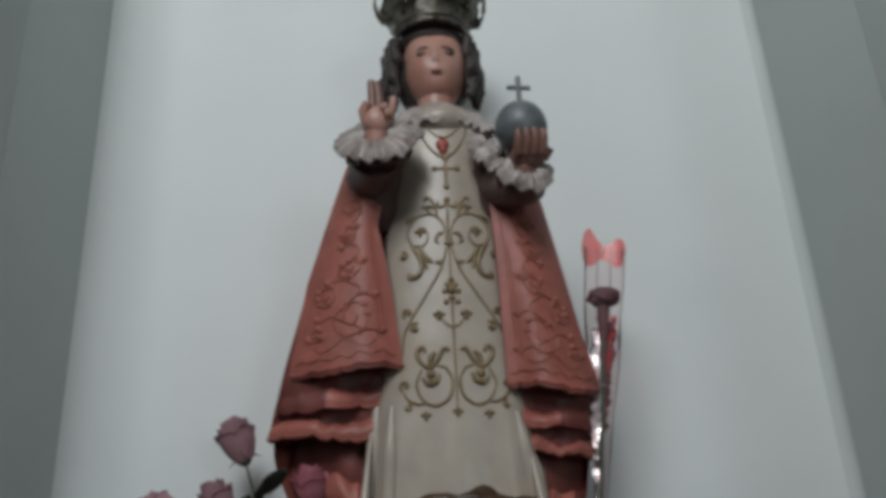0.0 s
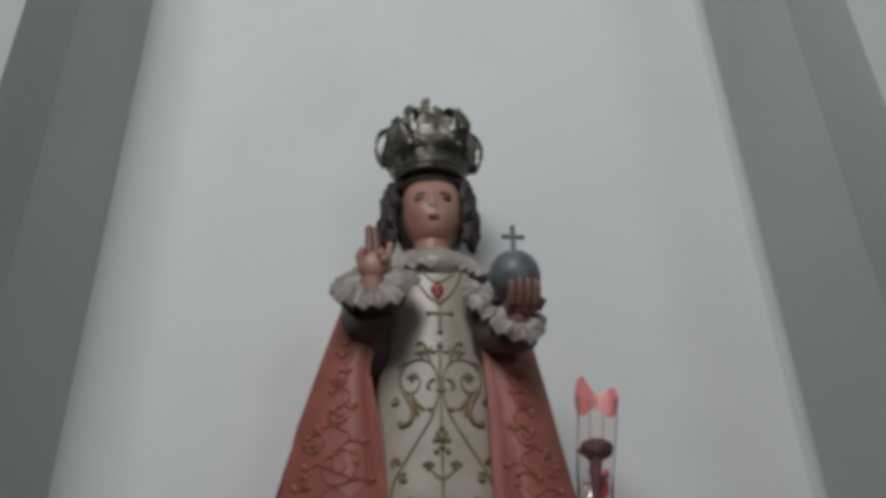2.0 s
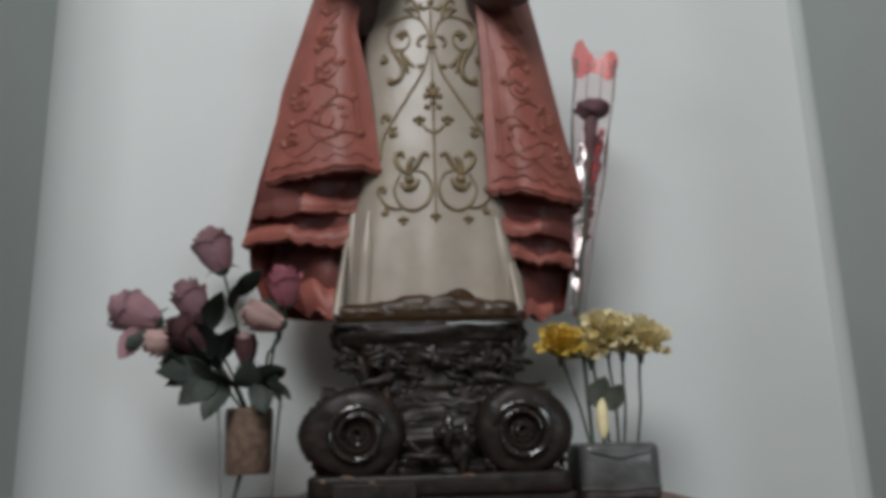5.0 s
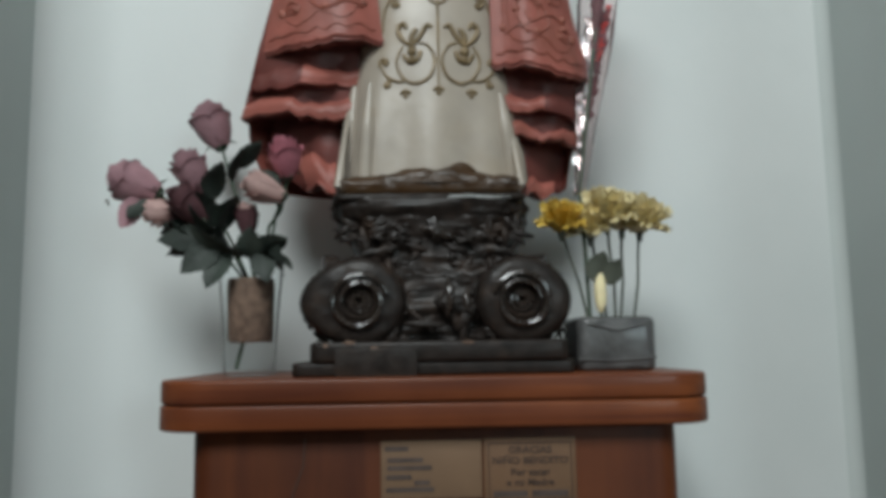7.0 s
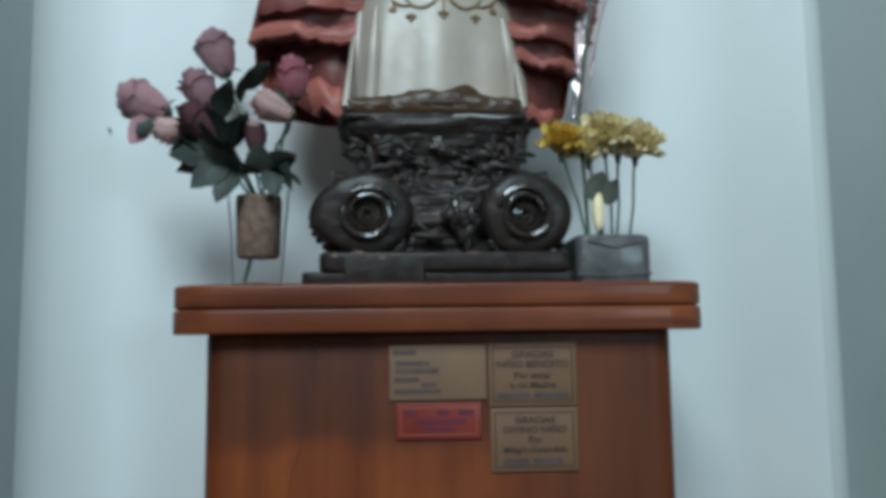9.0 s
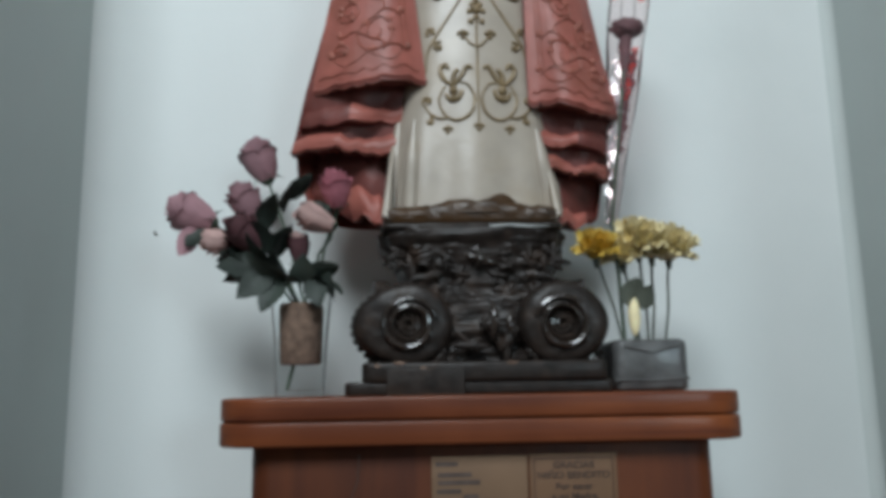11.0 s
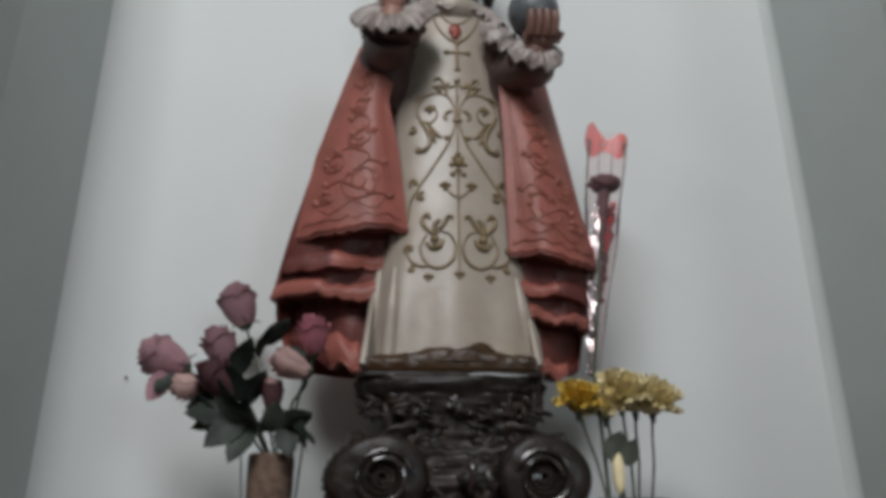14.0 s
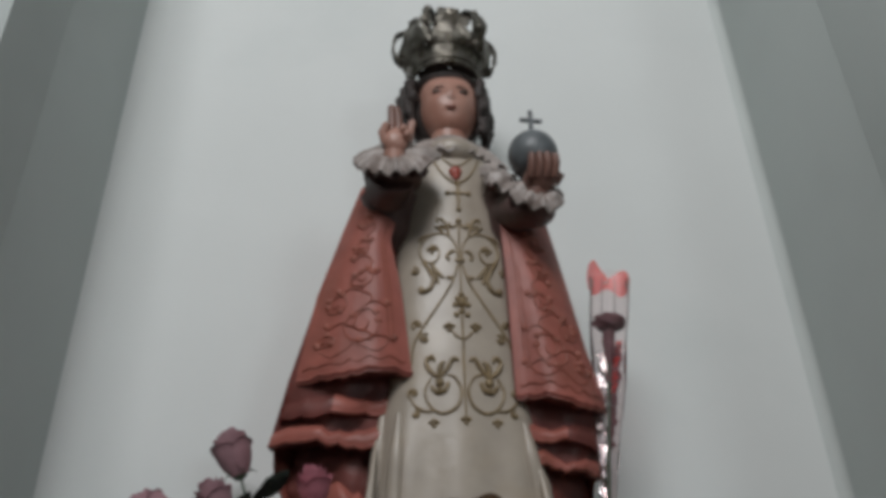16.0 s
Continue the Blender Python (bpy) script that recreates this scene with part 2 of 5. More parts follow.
CELLO = clear("cellophane", (0.97, 0.92, 0.92), 0.12, 1.2)


# ---- mesh building ----
class Geo:
    """Collects faces for one mesh; each face keeps the number of its material."""

    def __init__(self):
        self.v, self.f, self.m = [], [], []

    def add(self, verts, faces, k=0):
        o = len(self.v)
        self.v += [tuple(p) for p in verts]
        self.f += [tuple(o + i for i in f) for f in faces]
        self.m += [k] * len(faces)
        return self

    def grid(self, fn, nu, nv, k=0, wrap=False):
        verts = [fn(i / nu, j / nv) for j in range(nv + 1) for i in range(nu + (0 if wrap else 1))]
        w = nu + (0 if wrap else 1)
        faces = [(j * w + i, j * w + (i + 1) % w, (j + 1) * w + (i + 1) % w, (j + 1) * w + i) for j in range(nv) for i in range(nu)]
        return self.add(verts, faces, k)

    def blob(self, c, r, k=0, nu=16, nv=10, fn=None, m=None):
        def at(u, v):
            a, b = u * 2 * math.pi, (v - 0.5) * math.pi
            p = Vector((math.cos(a) * math.cos(b), math.sin(a) * math.cos(b), math.sin(b)))
            s = fn(p) if fn else 1.0
            p = Vector((p.x * r[0] * s, p.y * r[1] * s, p.z * r[2] * s))
            return (m @ p if m else p) + Vector(c)
        return self.grid(at, nu, nv, k, True)

    def tube(self, pts, rad, k=0, n=6, flat=1.0):
        pts = [Vector(p) for p in pts]
        rings, count = [], len(pts)
        up = Vector((0.13, 1, 0.21)).normalized()
        for i, p in enumerate(pts):
            d = (pts[min(i + 1, count - 1)] - pts[max(i - 1, 0)]).normalized()
            a = d.cross(up)
            a = a.normalized() if a.length > 1e-4 else Vector((1, 0, 0))
            b = a.cross(d).normalized()
            r = rad(i / max(1, count - 1)) if callable(rad) else rad
            rings += [p + r * (math.cos(t) * a + flat * math.sin(t) * b) for t in (2 * math.pi * q / n for q in range(n))]
        faces = [(i * n + q, i * n + (q + 1) % n, (i + 1) * n + (q + 1) % n, (i + 1) * n + q) for i in range(count - 1) for q in range(n)]
        faces += [tuple(range(n))[::-1], tuple((count - 1) * n + q for q in range(n))]
        return self.add(rings, faces, k)

    def lathe(self, c, prof, k=0, n=32, squash=1.0):
        return self.grid(lambda u, v: (c[0] + math.cos(u * 2 * math.pi) * at_poly(prof, v)[0], c[1] + squash * math.sin(u * 2 * math.pi) * at_poly(prof, v)[0], c[2] + at_poly(prof, v)[1]), n, len(prof) - 1, k, True)

    def block(self, x0, x1, y0, y1, z0, z1, k=0, r=0.0, seg=4, corner=0.0):
        """A slab with corners rounded in plan (corner) and edges rounded in height (r)."""
        def outline(inset):
            cr = max(corner, 0.0005)
            pts = []
            for cx, cy, a0 in ((x1 - cr, y1 - cr, 0), (x0 + cr, y1 - cr, 90), (x0 + cr, y0 + cr, 180), (x1 - cr, y0 + cr, 270)):
                for s in range(seg + 1):
                    a = radians(a0 + 90 * s / seg)
                    pts.append((cx + (cr - inset) * math.cos(a), cy + (cr - inset) * math.sin(a)))
            return pts
        lower = [(z0 + r * (1 - math.sin(radians(a))), r * (1 - math.cos(radians(a)))) for a in (90, 60, 30, 0)] if r else [(z0, 0)]
        upper = [(z1 - (z - z0), i) for z, i in lower][::-1]
        rings, w = [], 4 * (seg + 1)
        for z, i in lower + upper:
            rings += [(x, y, z) for x, y in outline(i)]
        nl = len(lower + upper)
        faces = [(j * w + i, j * w + (i + 1) % w, (j + 1) * w + (i + 1) % w, (j + 1) * w + i) for j in range(nl - 1) for i in range(w)]
        faces += [tuple(range(w))[::-1], tuple((nl - 1) * w + i for i in range(w))]
        return self.add(rings, faces, k)

    def mesh(self, name, mats, angle=45):
        me = bpy.data.meshes.new(name)
        me.from_pydata(self.v, [], self.f)
        for m in mats if isinstance(mats, (list, tuple)) else [mats]:
            me.materials.append(m)
        me.polygons.foreach_set("material_index", self.m)
        me.polygons.foreach_set("use_smooth", [True] * len(self.f))
        me.set_sharp_from_angle(angle=radians(angle))
        bm = bmesh.new()
        bm.from_mesh(me)
        bmesh.ops.recalc_face_normals(bm, faces=bm.faces)
        bm.to_mesh(me)
        bm.free()
        me.update()
        return me


def at_poly(prof, v):
    s = min(max(v, 0), 1) * (len(prof) - 1)
    i = min(int(s), len(prof) - 2)
    return [prof[i][k] + (prof[i + 1][k] - prof[i][k]) * (s - i) for k in range(len(prof[0]))]


def curve_of(table, z):
    """Straight interpolation in a short table of (z, value), z rising."""
    return float(np.interp(z, [a for a, _ in table], [b for _, b in table]))


def part(name, geo, material, parent, label="", angle=45):
    ob = new(name, geo.mesh(name, material, angle))
    ob.parent = parent
    return tagged(ob, label)


def thing(name, label, category, group="", kind="", at=(0, 0, 0)):
    ob = new(name)
    ob.empty_display_size = 0.02
    ob.location = at
    return tagged(ob, label, category, group, kind)


def setting(name, geo, material, label="", category=""):
    return tagged(new(name, geo.mesh(name, material, 30)), label, category or name.split("_")[0], "", "structure")


# ---- the niche and the room ----
X0, X1, BACK, FRONT, TOP, CEIL = -0.493, 0.533, 1.05, 0.675, 2.95, 4.4
def cove(geo, x, side, r=0.045):
    """A rounded plaster corner between a side wall and the back wall."""
    arc = [(x + side * r * (1 - math.cos(radians(a))), BACK - r * (1 - math.sin(radians(a)))) for a in range(0, 91, 10)]
    ring = arc + [(x, BACK)]
    n = len(ring)
    geo.add([(px, py, z) for z in (0, TOP) for px, py in ring], [(k, (k + 1) % n, n + (k + 1) % n, n + k) for k in range(n)] + [tuple(range(n)), tuple(range(n, 2 * n))])
    return geo


setting("wall_niche_back", cove(Geo().block(X0 - 0.12, X1 + 0.12, BACK, BACK + 0.12, 0, TOP + 0.12), X0, 1, 0.030), PLASTER, "plain white plastered back wall of a niche", "wall")
setting("trim_corner", cove(Geo(), X1, -1, 0.014), BLEND, "rounded corner in a halfway tone that softens the painted-in shade", "trim")
setting("wall_niche_left", Geo().block(X0 - 0.12, X0, FRONT + 0.12, BACK, 0, TOP), SIDESHADE, "grey-green plastered side wall of a niche", "wall")
setting("wall_niche_right", Geo().block(X1, X1 + 0.12, FRONT + 0.12, BACK, 0, TOP), SIDESHADE, "grey-green plastered side wall of a niche", "wall")
setting("wall_niche_head", Geo().block(X0 - 0.12, X1 + 0.12, FRONT + 0.12, BACK, TOP, TOP + 0.12), PLASTER, "plastered soffit closing the niche", "wall")
setting("wall_front_left", Geo().block(-4.5, X0, FRONT, FRONT + 0.12, 0, CEIL), SIDESHADE, "grey-green plastered wall beside the niche", "wall")
setting("wall_front_right", Geo().block(X1, 4.5, FRONT, FRONT + 0.12, 0, CEIL), SIDESHADE, "grey-green plastered wall beside the niche", "wall")
setting("wall_front_head", Geo().block(X0, X1, FRONT, FRONT + 0.12, TOP, CEIL), SIDESHADE, "grey-green plastered wall over the niche", "wall")
# the rest of the room is unseen; size and grey set the bounced light
setting("wall_left", Geo().block(-4.62, -4.5, -5.6, FRONT + 0.12, 0, CEIL), ROOM, "grey plastered side wall of the room", "wall")
# the slit is made up for the added light on the left niche wall
slit = Geo()
for a in ((-5.6, -0.46, 0, CEIL), (-0.20, FRONT + 0.12, 0, CEIL), (-0.46, -0.20, 0, 0.74), (-0.46, -0.20, 2.66, CEIL)):
    slit.block(4.5, 4.62, a[0], a[1], a[2], a[3])
setting("wall_right", slit, ROOM, "unseen grey side wall of the room with a slit added for light", "wall")
# unseen rear wall; its opening is added to hold the assumed window light
rear = Geo()
for a in ((-4.5, 2.45, 0, CEIL), (3.65, 4.5, 0, CEIL), (2.45, 3.65, 0, 1.70), (2.45, 3.65, 2.90, CEIL)):
    rear.block(a[0], a[1], -5.6, -5.48, a[2], a[3])
setting("wall_rear", rear, ROOM, "unseen grey rear wall with an opening assumed for light", "wall")
setting("ceiling", Geo().block(-4.62, 4.62, -5.6, FRONT + 0.12, CEIL, CEIL + 0.1), ROOM, "plain grey ceiling", "ceiling")
setting("floor", Geo().block(-4.62, 4.62, -5.6, BACK + 0.12, -0.1, 0), FLOOR, "plain tan tiled floor", "floor")

# ---- the wooden pedestal ----
LID = 1.2545
pedestal = thing("wooden_pedestal", "varnished reddish-brown wooden pedestal with a thick rounded lid", "pedestal")
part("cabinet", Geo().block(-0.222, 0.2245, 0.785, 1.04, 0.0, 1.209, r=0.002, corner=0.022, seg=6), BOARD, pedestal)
part("lower_lid", Geo().block(-0.2545, 0.2570, 0.765, 1.045, 1.209, 1.2316, r=0.0024, corner=0.045, seg=8), EDGE, pedestal)
part("upper_lid", Geo().block(-0.2540, 0.2565, 0.765, 1.045, 1.2326, LID, r=0.0030, corner=0.045, seg=8), EDGE, pedestal)
part("lid_seam", Geo().block(-0.247, 0.2495, 0.772, 1.04, 1.2308, 1.2332, corner=0.041, seg=8), INK, pedestal)
part("crack", Geo().tube([(-0.118 - 0.004 * k + 0.003 * math.sin(k * 2.1), 0.7852, 1.20 - 0.024 * k) for k in range(7)], lambda s: 0.0011 * (1 - 0.6 * s), 0, 5), INK, pedestal, "dark crack in the board")

# ---- the black carved capital ----
capital = thing("carved_capital", "black lacquered carved capital with two scrolls on the pedestal lid", "capital")
part("bottom_step", Geo().block(-0.134, 0.134, 0.80, 1.0, LID, 1.268, r=0.003, corner=0.008), SOOT, capital)
part("upper_step", Geo().block(-0.117, 0.128, 0.796, 0.995, 1.267, 1.287, r=0.004, corner=0.010), SOOT, capital)
part("nameplate", Geo().block(-0.092, -0.016, 0.790, 0.797, 1.254, 1.280, r=0.001, corner=0.001), SOOT, capital)
core = Geo()
core.grid(lambda u, v: Vector((0.005 + math.copysign(abs(math.cos(u * 2 * math.pi)) ** 0.55, math.cos(u * 2 * math.pi)) * curve_of([(0, 0.100), (0.3, 0.099), (0.55, 0.087), (0.72, 0.083), (0.85, 0.089), (1, 0.097)], v) * (1 + 0.05 * noise.noise(Vector((u * 30, v * 9, 0))) + 0.04 * abs(noise.noise(Vector((u * 60, v * 16, 7))))),
                               0.905 + math.copysign(abs(math.sin(u * 2 * math.pi)) ** 0.55, math.sin(u * 2 * math.pi)) * curve_of([(0, 0.088), (0.4, 0.085), (0.7, 0.07), (1, 0.075)], v) * (1 + 0.07 * noise.noise(Vector((u * 34, v * 10, 3))) + 0.09 * abs(noise.noise(Vector((u * 62, v * 18, 9))))),
                               1.286 + v * 0.125)), 160, 52, 0, True)
part("body", core, SOOT, capital)


def volute(cx, side, stretch):
    g = Geo()
    prof = [(0.0, 0.8035), (0.006, 0.803), (0.0115, 0.8025), (0.0138, 0.7985), (0.0150, 0.7935), (0.0165, 0.792), (0.0185, 0.7945), (0.0215, 0.7955), (0.026, 0.7960), (0.033, 0.7968), (0.0385, 0.7985), (0.0425, 0.8030), (0.0450, 0.816), (0.0435, 0.845), (0.042, 0.875), (0.041, 0.93), (0.0435, 0.975), (0.044, 0.99), (0.0, 0.995)]
    def at(u, v):
        r, y = at_poly(prof, v)
        a = u * 2 * math.pi
        s = 1 + stretch * max(0.0, math.cos(a) * side) ** 1.5 * min(1.0, r / 0.04) ** 2
        return (cx + r * s * math.cos(a), y + 0.0016 * noise.noise(Vector((math.cos(a) * 6, math.sin(a) * 6, r * 90 + cx * 9))), 1.3245 + r * 0.98 * math.sin(a))
    g.grid(at, 40, len(prof) * 2 - 2, 0, True)
    return g


left_scroll = part("scroll", volute(-0.0700, -1, 0.30), SOOT, capital)
right_scroll = part("scroll", volute(0.0840, 1, 0.12), SOOT, capital)
for cx, side, host in ((-0.0700, -1, left_scroll), (0.0840, 1, right_scroll)):
    g = Geo().tube([(cx + side * (0.0125 - 0.010 * k / 60) * math.cos(4.1 * math.pi * k / 60), 0.8015 - 0.003 * k / 60, 1.3235 + (0.0125 - 0.010 * k / 60) * math.sin(4.1 * math.pi * k / 60)) for k in range(61)], 0.0026, 0, 7)
    part("coil", g, EBONY, host)
    for k in range(15):
        a = radians(-62 + 150 * k / 14)
        part("bead", Geo().blob((cx + side * (0.0580 if side < 0 else 0.0497) * math.cos(a), 0.842, 1.3245 + 0.043 * math.sin(a)), (0.0040, 0.008, 0.0038), 0, 10, 6), SOOT, host)


for cx, side, host in ((-0.0700, -1, left_scroll), (0.0840, 1, right_scroll)):
    turn = [(0.0275 - 0.0110 * k / 70, radians(165 - 520 * k / 70)) for k in range(71)]
    part("ridge", Geo().tube([(cx + side * r * math.cos(a), 0.7945 - 0.003 * k / 70, 1.3235 + r * math.sin(a)) for k, (r, a) in enumerate(turn)], lambda q: 0.0018 + 0.0018 * math.sin(math.pi * min(1.0, q + 0.12)) + 0.0003 * math.sin(q * 37), 0, 8), EBONY, host)
part("scroll_band", Geo().tube([(-0.105 + 0.215 * k / 24, 0.812 + 0.020 * math.sin(math.pi * k / 24), 1.3615 - 0.012 * math.sin(math.pi * k / 24) + 0.003 * math.sin(k * 2.6)) for k in range(25)], lambda s: 0.0085 - 0.002 * math.sin(math.pi * s), 0, 10), SOOT, capital)


def foliage(points, seed):
    g, rnd = Geo(), random.Random(seed)
    for x, y, z, r in points:
        for q in range(3):
            a = rnd.uniform(0, math.pi)
            g.blob((x + rnd.uniform(-0.3, 0.3) * r, y + rnd.uniform(-0.2, 0.2) * r, z + rnd.uniform(-0.3, 0.3) * r), (r * rnd.uniform(0.7, 1.25), r * 0.24, r * rnd.uniform(0.16, 0.34)), 0, 12, 8, m=Matrix.Rotation(a, 3, "Y"))
    return g


part("acanthus_leaf", foliage([(-0.012, 0.805, 1.305, 0.017), (0.026, 0.805, 1.305, 0.017), (-0.031, 0.812, 1.312, 0.010), (0.048, 0.812, 1.312, 0.010), (0.007, 0.803, 1.325, 0.009)], 3), SOOT, capital)
part("leaf_blade", Geo().tube([(0.013, 0.801, 1.346), (0.0155, 0.795, 1.335), (0.0155, 0.792, 1.322), (0.0125, 0.796, 1.310)], lambda s: 0.0012 + 0.0036 * math.sin(math.pi * min(1, s + 0.05)), 0, 8), EBONY, capital)
part("leaf_blade", Geo().tube([(0.034, 0.803, 1.336), (0.0305, 0.797, 1.329), (0.0305, 0.795, 1.320), (0.035, 0.798, 1.312)], lambda s: 0.0012 + 0.003 * math.sin(math.pi * min(1, s + 0.05)), 0, 8), EBONY, capital)
part("acanthus_leaf", foliage([(-0.05, 0.83, 1.352, 0.014), (-0.03, 0.832, 1.360, 0.013), (0.055, 0.83, 1.352, 0.014), (0.03, 0.832, 1.358, 0.013), (0.0, 0.83, 1.352, 0.012)], 5), SOOT, capital)
part("acanthus_leaf", foliage([(-0.07, 0.835, 1.388, 0.015), (-0.078, 0.84, 1.402, 0.014), (-0.045, 0.832, 1.375, 0.012)], 7), SOOT, capital)
part("acanthus_leaf", foliage([(0.074, 0.835, 1.386, 0.015), (0.082, 0.84, 1.400, 0.014), (0.05, 0.832, 1.373, 0.012)], 9), SOOT, capital)
for k, (x, y, z, r) in enumerate(((-0.044, 0.812, 1.352, 0.013), (0.060, 0.812, 1.352, 0.012), (-0.100, 0.826, 1.354, 0.013), (0.112, 0.826, 1.352, 0.011), (-0.105, 0.822, 1.300, 0.012), (0.118, 0.826, 1.300, 0.010), (-0.040, 0.808, 1.298, 0.011), (0.056, 0.808, 1.298, 0.011))):
    part("carved_leaf", foliage([(x, y, z, r), (x * 1.02, y - 0.002, z - 0.006, r * 0.7)], 40 + k), SOOT, capital)
for k, (x, z) in enumerate(((-0.101, 1.283), (-0.079, 1.2855), (-0.056, 1.2805), (0.031, 1.2845))):
    part("chip", Geo().blob((x, 0.7964, z), (0.0035 + 0.0022 * (k % 2), 0.0010, 0.0017), 0, 10, 6, lambda p: 1 + 0.7 * noise.noise(p * 2.5 + Vector((k * 3, 0, 0)))), FOAM, capital, "chipped brown spot")
for k, (x, z, r) in enumerate(((-0.055, 1.400, 0.013), (-0.030, 1.396, 0.012), (0.033, 1.396, 0.012), (0.060, 1.399, 0.013), (-0.018, 1.378, 0.011), (0.022, 1.378, 0.011), (-0.085, 1.396, 0.011), (0.087, 1.394, 0.011))):
    part("carved_leaf", foliage([(x, 0.831, z, r), (x * 0.97, 0.829, z - 0.009, r * 0.7)], 20 + k), SOOT, capital)
for cx, side in ((-0.066, -1), (0.078, 1)):
    part("carved_leaf", Geo().tube([(cx + side * (-0.026 + 0.006 * k), 0.812 - 0.004 * math.sin(k * 0.5), 1.3740 - 0.0012 * k * k * 0.22 + 0.0015 * math.sin(k * 2.2)) for k in range(9)], lambda q: 0.0050 * (1 - 0.55 * q), 0, 8, 0.7), SOOT, capital)
part("rosette", foliage([(0.003, 0.828, 1.398, 0.016), (0.003, 0.822, 1.394, 0.009)], 11), EBONY, capital)
# white strip stands in for the highlight on the glossy slab edge
part("edge_highlight", Geo().tube([(0.016, 0.8270, 1.4292), (0.035, 0.8266, 1.4298), (0.058, 0.8270, 1.4286), (0.080, 0.8270, 1.4288)], lambda q: 0.0006 + 0.0006 * math.sin(q * 23), 0, 6), PLASTER, capital, "pale strip painted in as the slab edge's highlight")
def abacus_at(u, v):
    a = u * 2 * math.pi
    c, q = math.cos(a), math.sin(a)
    w, d = curve_of([(0, 0.088), (0.25, 0.098), (0.6, 0.103), (0.85, 0.101), (1, 0.097)], v), curve_of([(0, 0.070), (0.3, 0.079), (0.8, 0.083), (1, 0.078)], v)
    k = 1 + 0.05 * noise.noise(Vector((c * 7, q * 7, v * 3))) + 0.03 * abs(noise.noise(Vector((c * 16, q * 16, v * 6))))
    return (-0.002 + k * w * math.copysign(abs(c) ** 0.45, c), 0.908 + k * d * math.copysign(abs(q) ** 0.45, q), 1.404 + 0.0290 * v)


part("abacus", Geo().grid(abacus_at, 120, 14, 0, True), SOOT, capital)
part("top_slab", Geo().block(-0.100, 0.096, 0.829, 0.99, 1.4265, 1.4338, r=0.003, corner=0.012, seg=4), SOOT, capital)

# ---- the crowned statue: one mesh ----
ST = Geo()
K_TUNIC, K_CAPE, K_LINING_SHADE, K_GILT, K_RELIEF, K_SKIN, K_HAIR, K_LACE, K_ORB, K_CROWN, K_HEART, K_MOUND, K_BLUSH, K_BROW, K_SLEEVE, K_SHADESKIN, K_GLINT = range(17)
CX = 0.004
HW = [(1.44, 0.097), (1.50, 0.093), (1.555, 0.088), (1.60, 0.080), (1.70, 0.076), (1.77, 0.072), (1.82, 0.062), (1.87, 0.057), (1.91, 0.050), (1.95, 0.032)]
DEP = [(1.44, 0.066), (1.55, 0.060), (1.70, 0.056), (1.80, 0.054), (1.87, 0.050), (1.92, 0.046), (1.95, 0.030)]
YC = 0.908


def tunic_front(x, z):
    """Depth of the tunic's front at x, z."""
    w = curve_of(HW, z)
    q = min(0.995, abs((x - CX) / w))
    fold = 0.0022 * math.cos((x - CX) / w * 9.0) * max(0.0, min(1.0, (1.60 - z) / 0.1)) + 0.0012 * math.cos((x - CX) / w * 5)
    return YC - curve_of(DEP, z) * (1 - q ** 3.2) ** (1 / 3.2) - fold


def tunic_at(u, v):
    z = 1.452 + v * 0.49
    w, d, a = curve_of(HW, z), curve_of(DEP, z), u * 2 * math.pi
    c, s = math.cos(a), math.sin(a)
    x = CX + w * math.copysign(abs(c) ** 0.66, c)
    y = YC + d * math.copysign(abs(s) ** 0.66, s) if s > 0 else tunic_front(x, z)
    return (x, y, z + 0.004 * math.cos(a * 7) * (1 - v) ** 8)


ST.grid(tunic_at, 120, 70, K_TUNIC, True)
# upright edge folds of the lower skirt
for x, top, lean in ((-0.079, 1.562, -0.010), (-0.062, 1.556, -0.006), (0.074, 1.545, 0.012), (0.088, 1.50, 0.006)):
    ST.tube([(x + lean * s, tunic_front(x + lean * s, top - (top - 1.452) * s) + 0.001, top - (top - 1.452) * s) for s in [k / 10 for k in range(11)]], lambda s: 0.004 + 0.005 * min(1, s * 2.5), K_TUNIC, 8)
# the mound that it stands on, and its plate
ST.block(-0.098, 0.094, 0.838, 0.985, 1.4335, 1.450, K_MOUND, r=0.006, corner=0.018, seg=5)
for x, lean in ((-0.086, -0.008), (0.082, 0.010)):
    ST.tube([(x + lean * q, tunic_front(min(0.086, max(-0.080, x + lean * q)), 1.53 - 0.088 * q) * (1 - q) + 0.842 * q, 1.53 - 0.088 * q) for q in [k / 10 for k in range(11)]], lambda q: 0.002 + 0.0030 * q, K_TUNIC, 8)
ST.grid(lambda u, v: (CX + math.cos(u * 2 * math.pi) * (0.102 - 0.012 * v), 0.908 + math.sin(u * 2 * math.pi) * (0.073 - 0.008 * v), 1.446 + v * (0.018 + 0.005 * math.cos(u * 22) + 0.006 * math.sin(u * 2 * math.pi) ** 8)), 64, 6, K_MOUND, True)
def mound_at(u, v):
    x = -0.092 + 0.184 * u
    top = 1.4535 + 0.0125 * math.exp(-((x - CX) / 0.046) ** 2) + 0.003 * noise.noise(Vector((x * 60, 2, 0))) + 0.0015 * noise.noise(Vector((x * 190, 5, 0)))
    a = math.pi * v
    return (x, 0.8385 - 0.0055 * math.sin(a) + 0.012 * v + 0.002 * noise.noise(Vector((x * 80, v * 3, 3))), 1.438 + (top - 1.438) * math.sin(a * 0.5 + 0.02))


ST.grid(mound_at, 60, 10, K_MOUND)


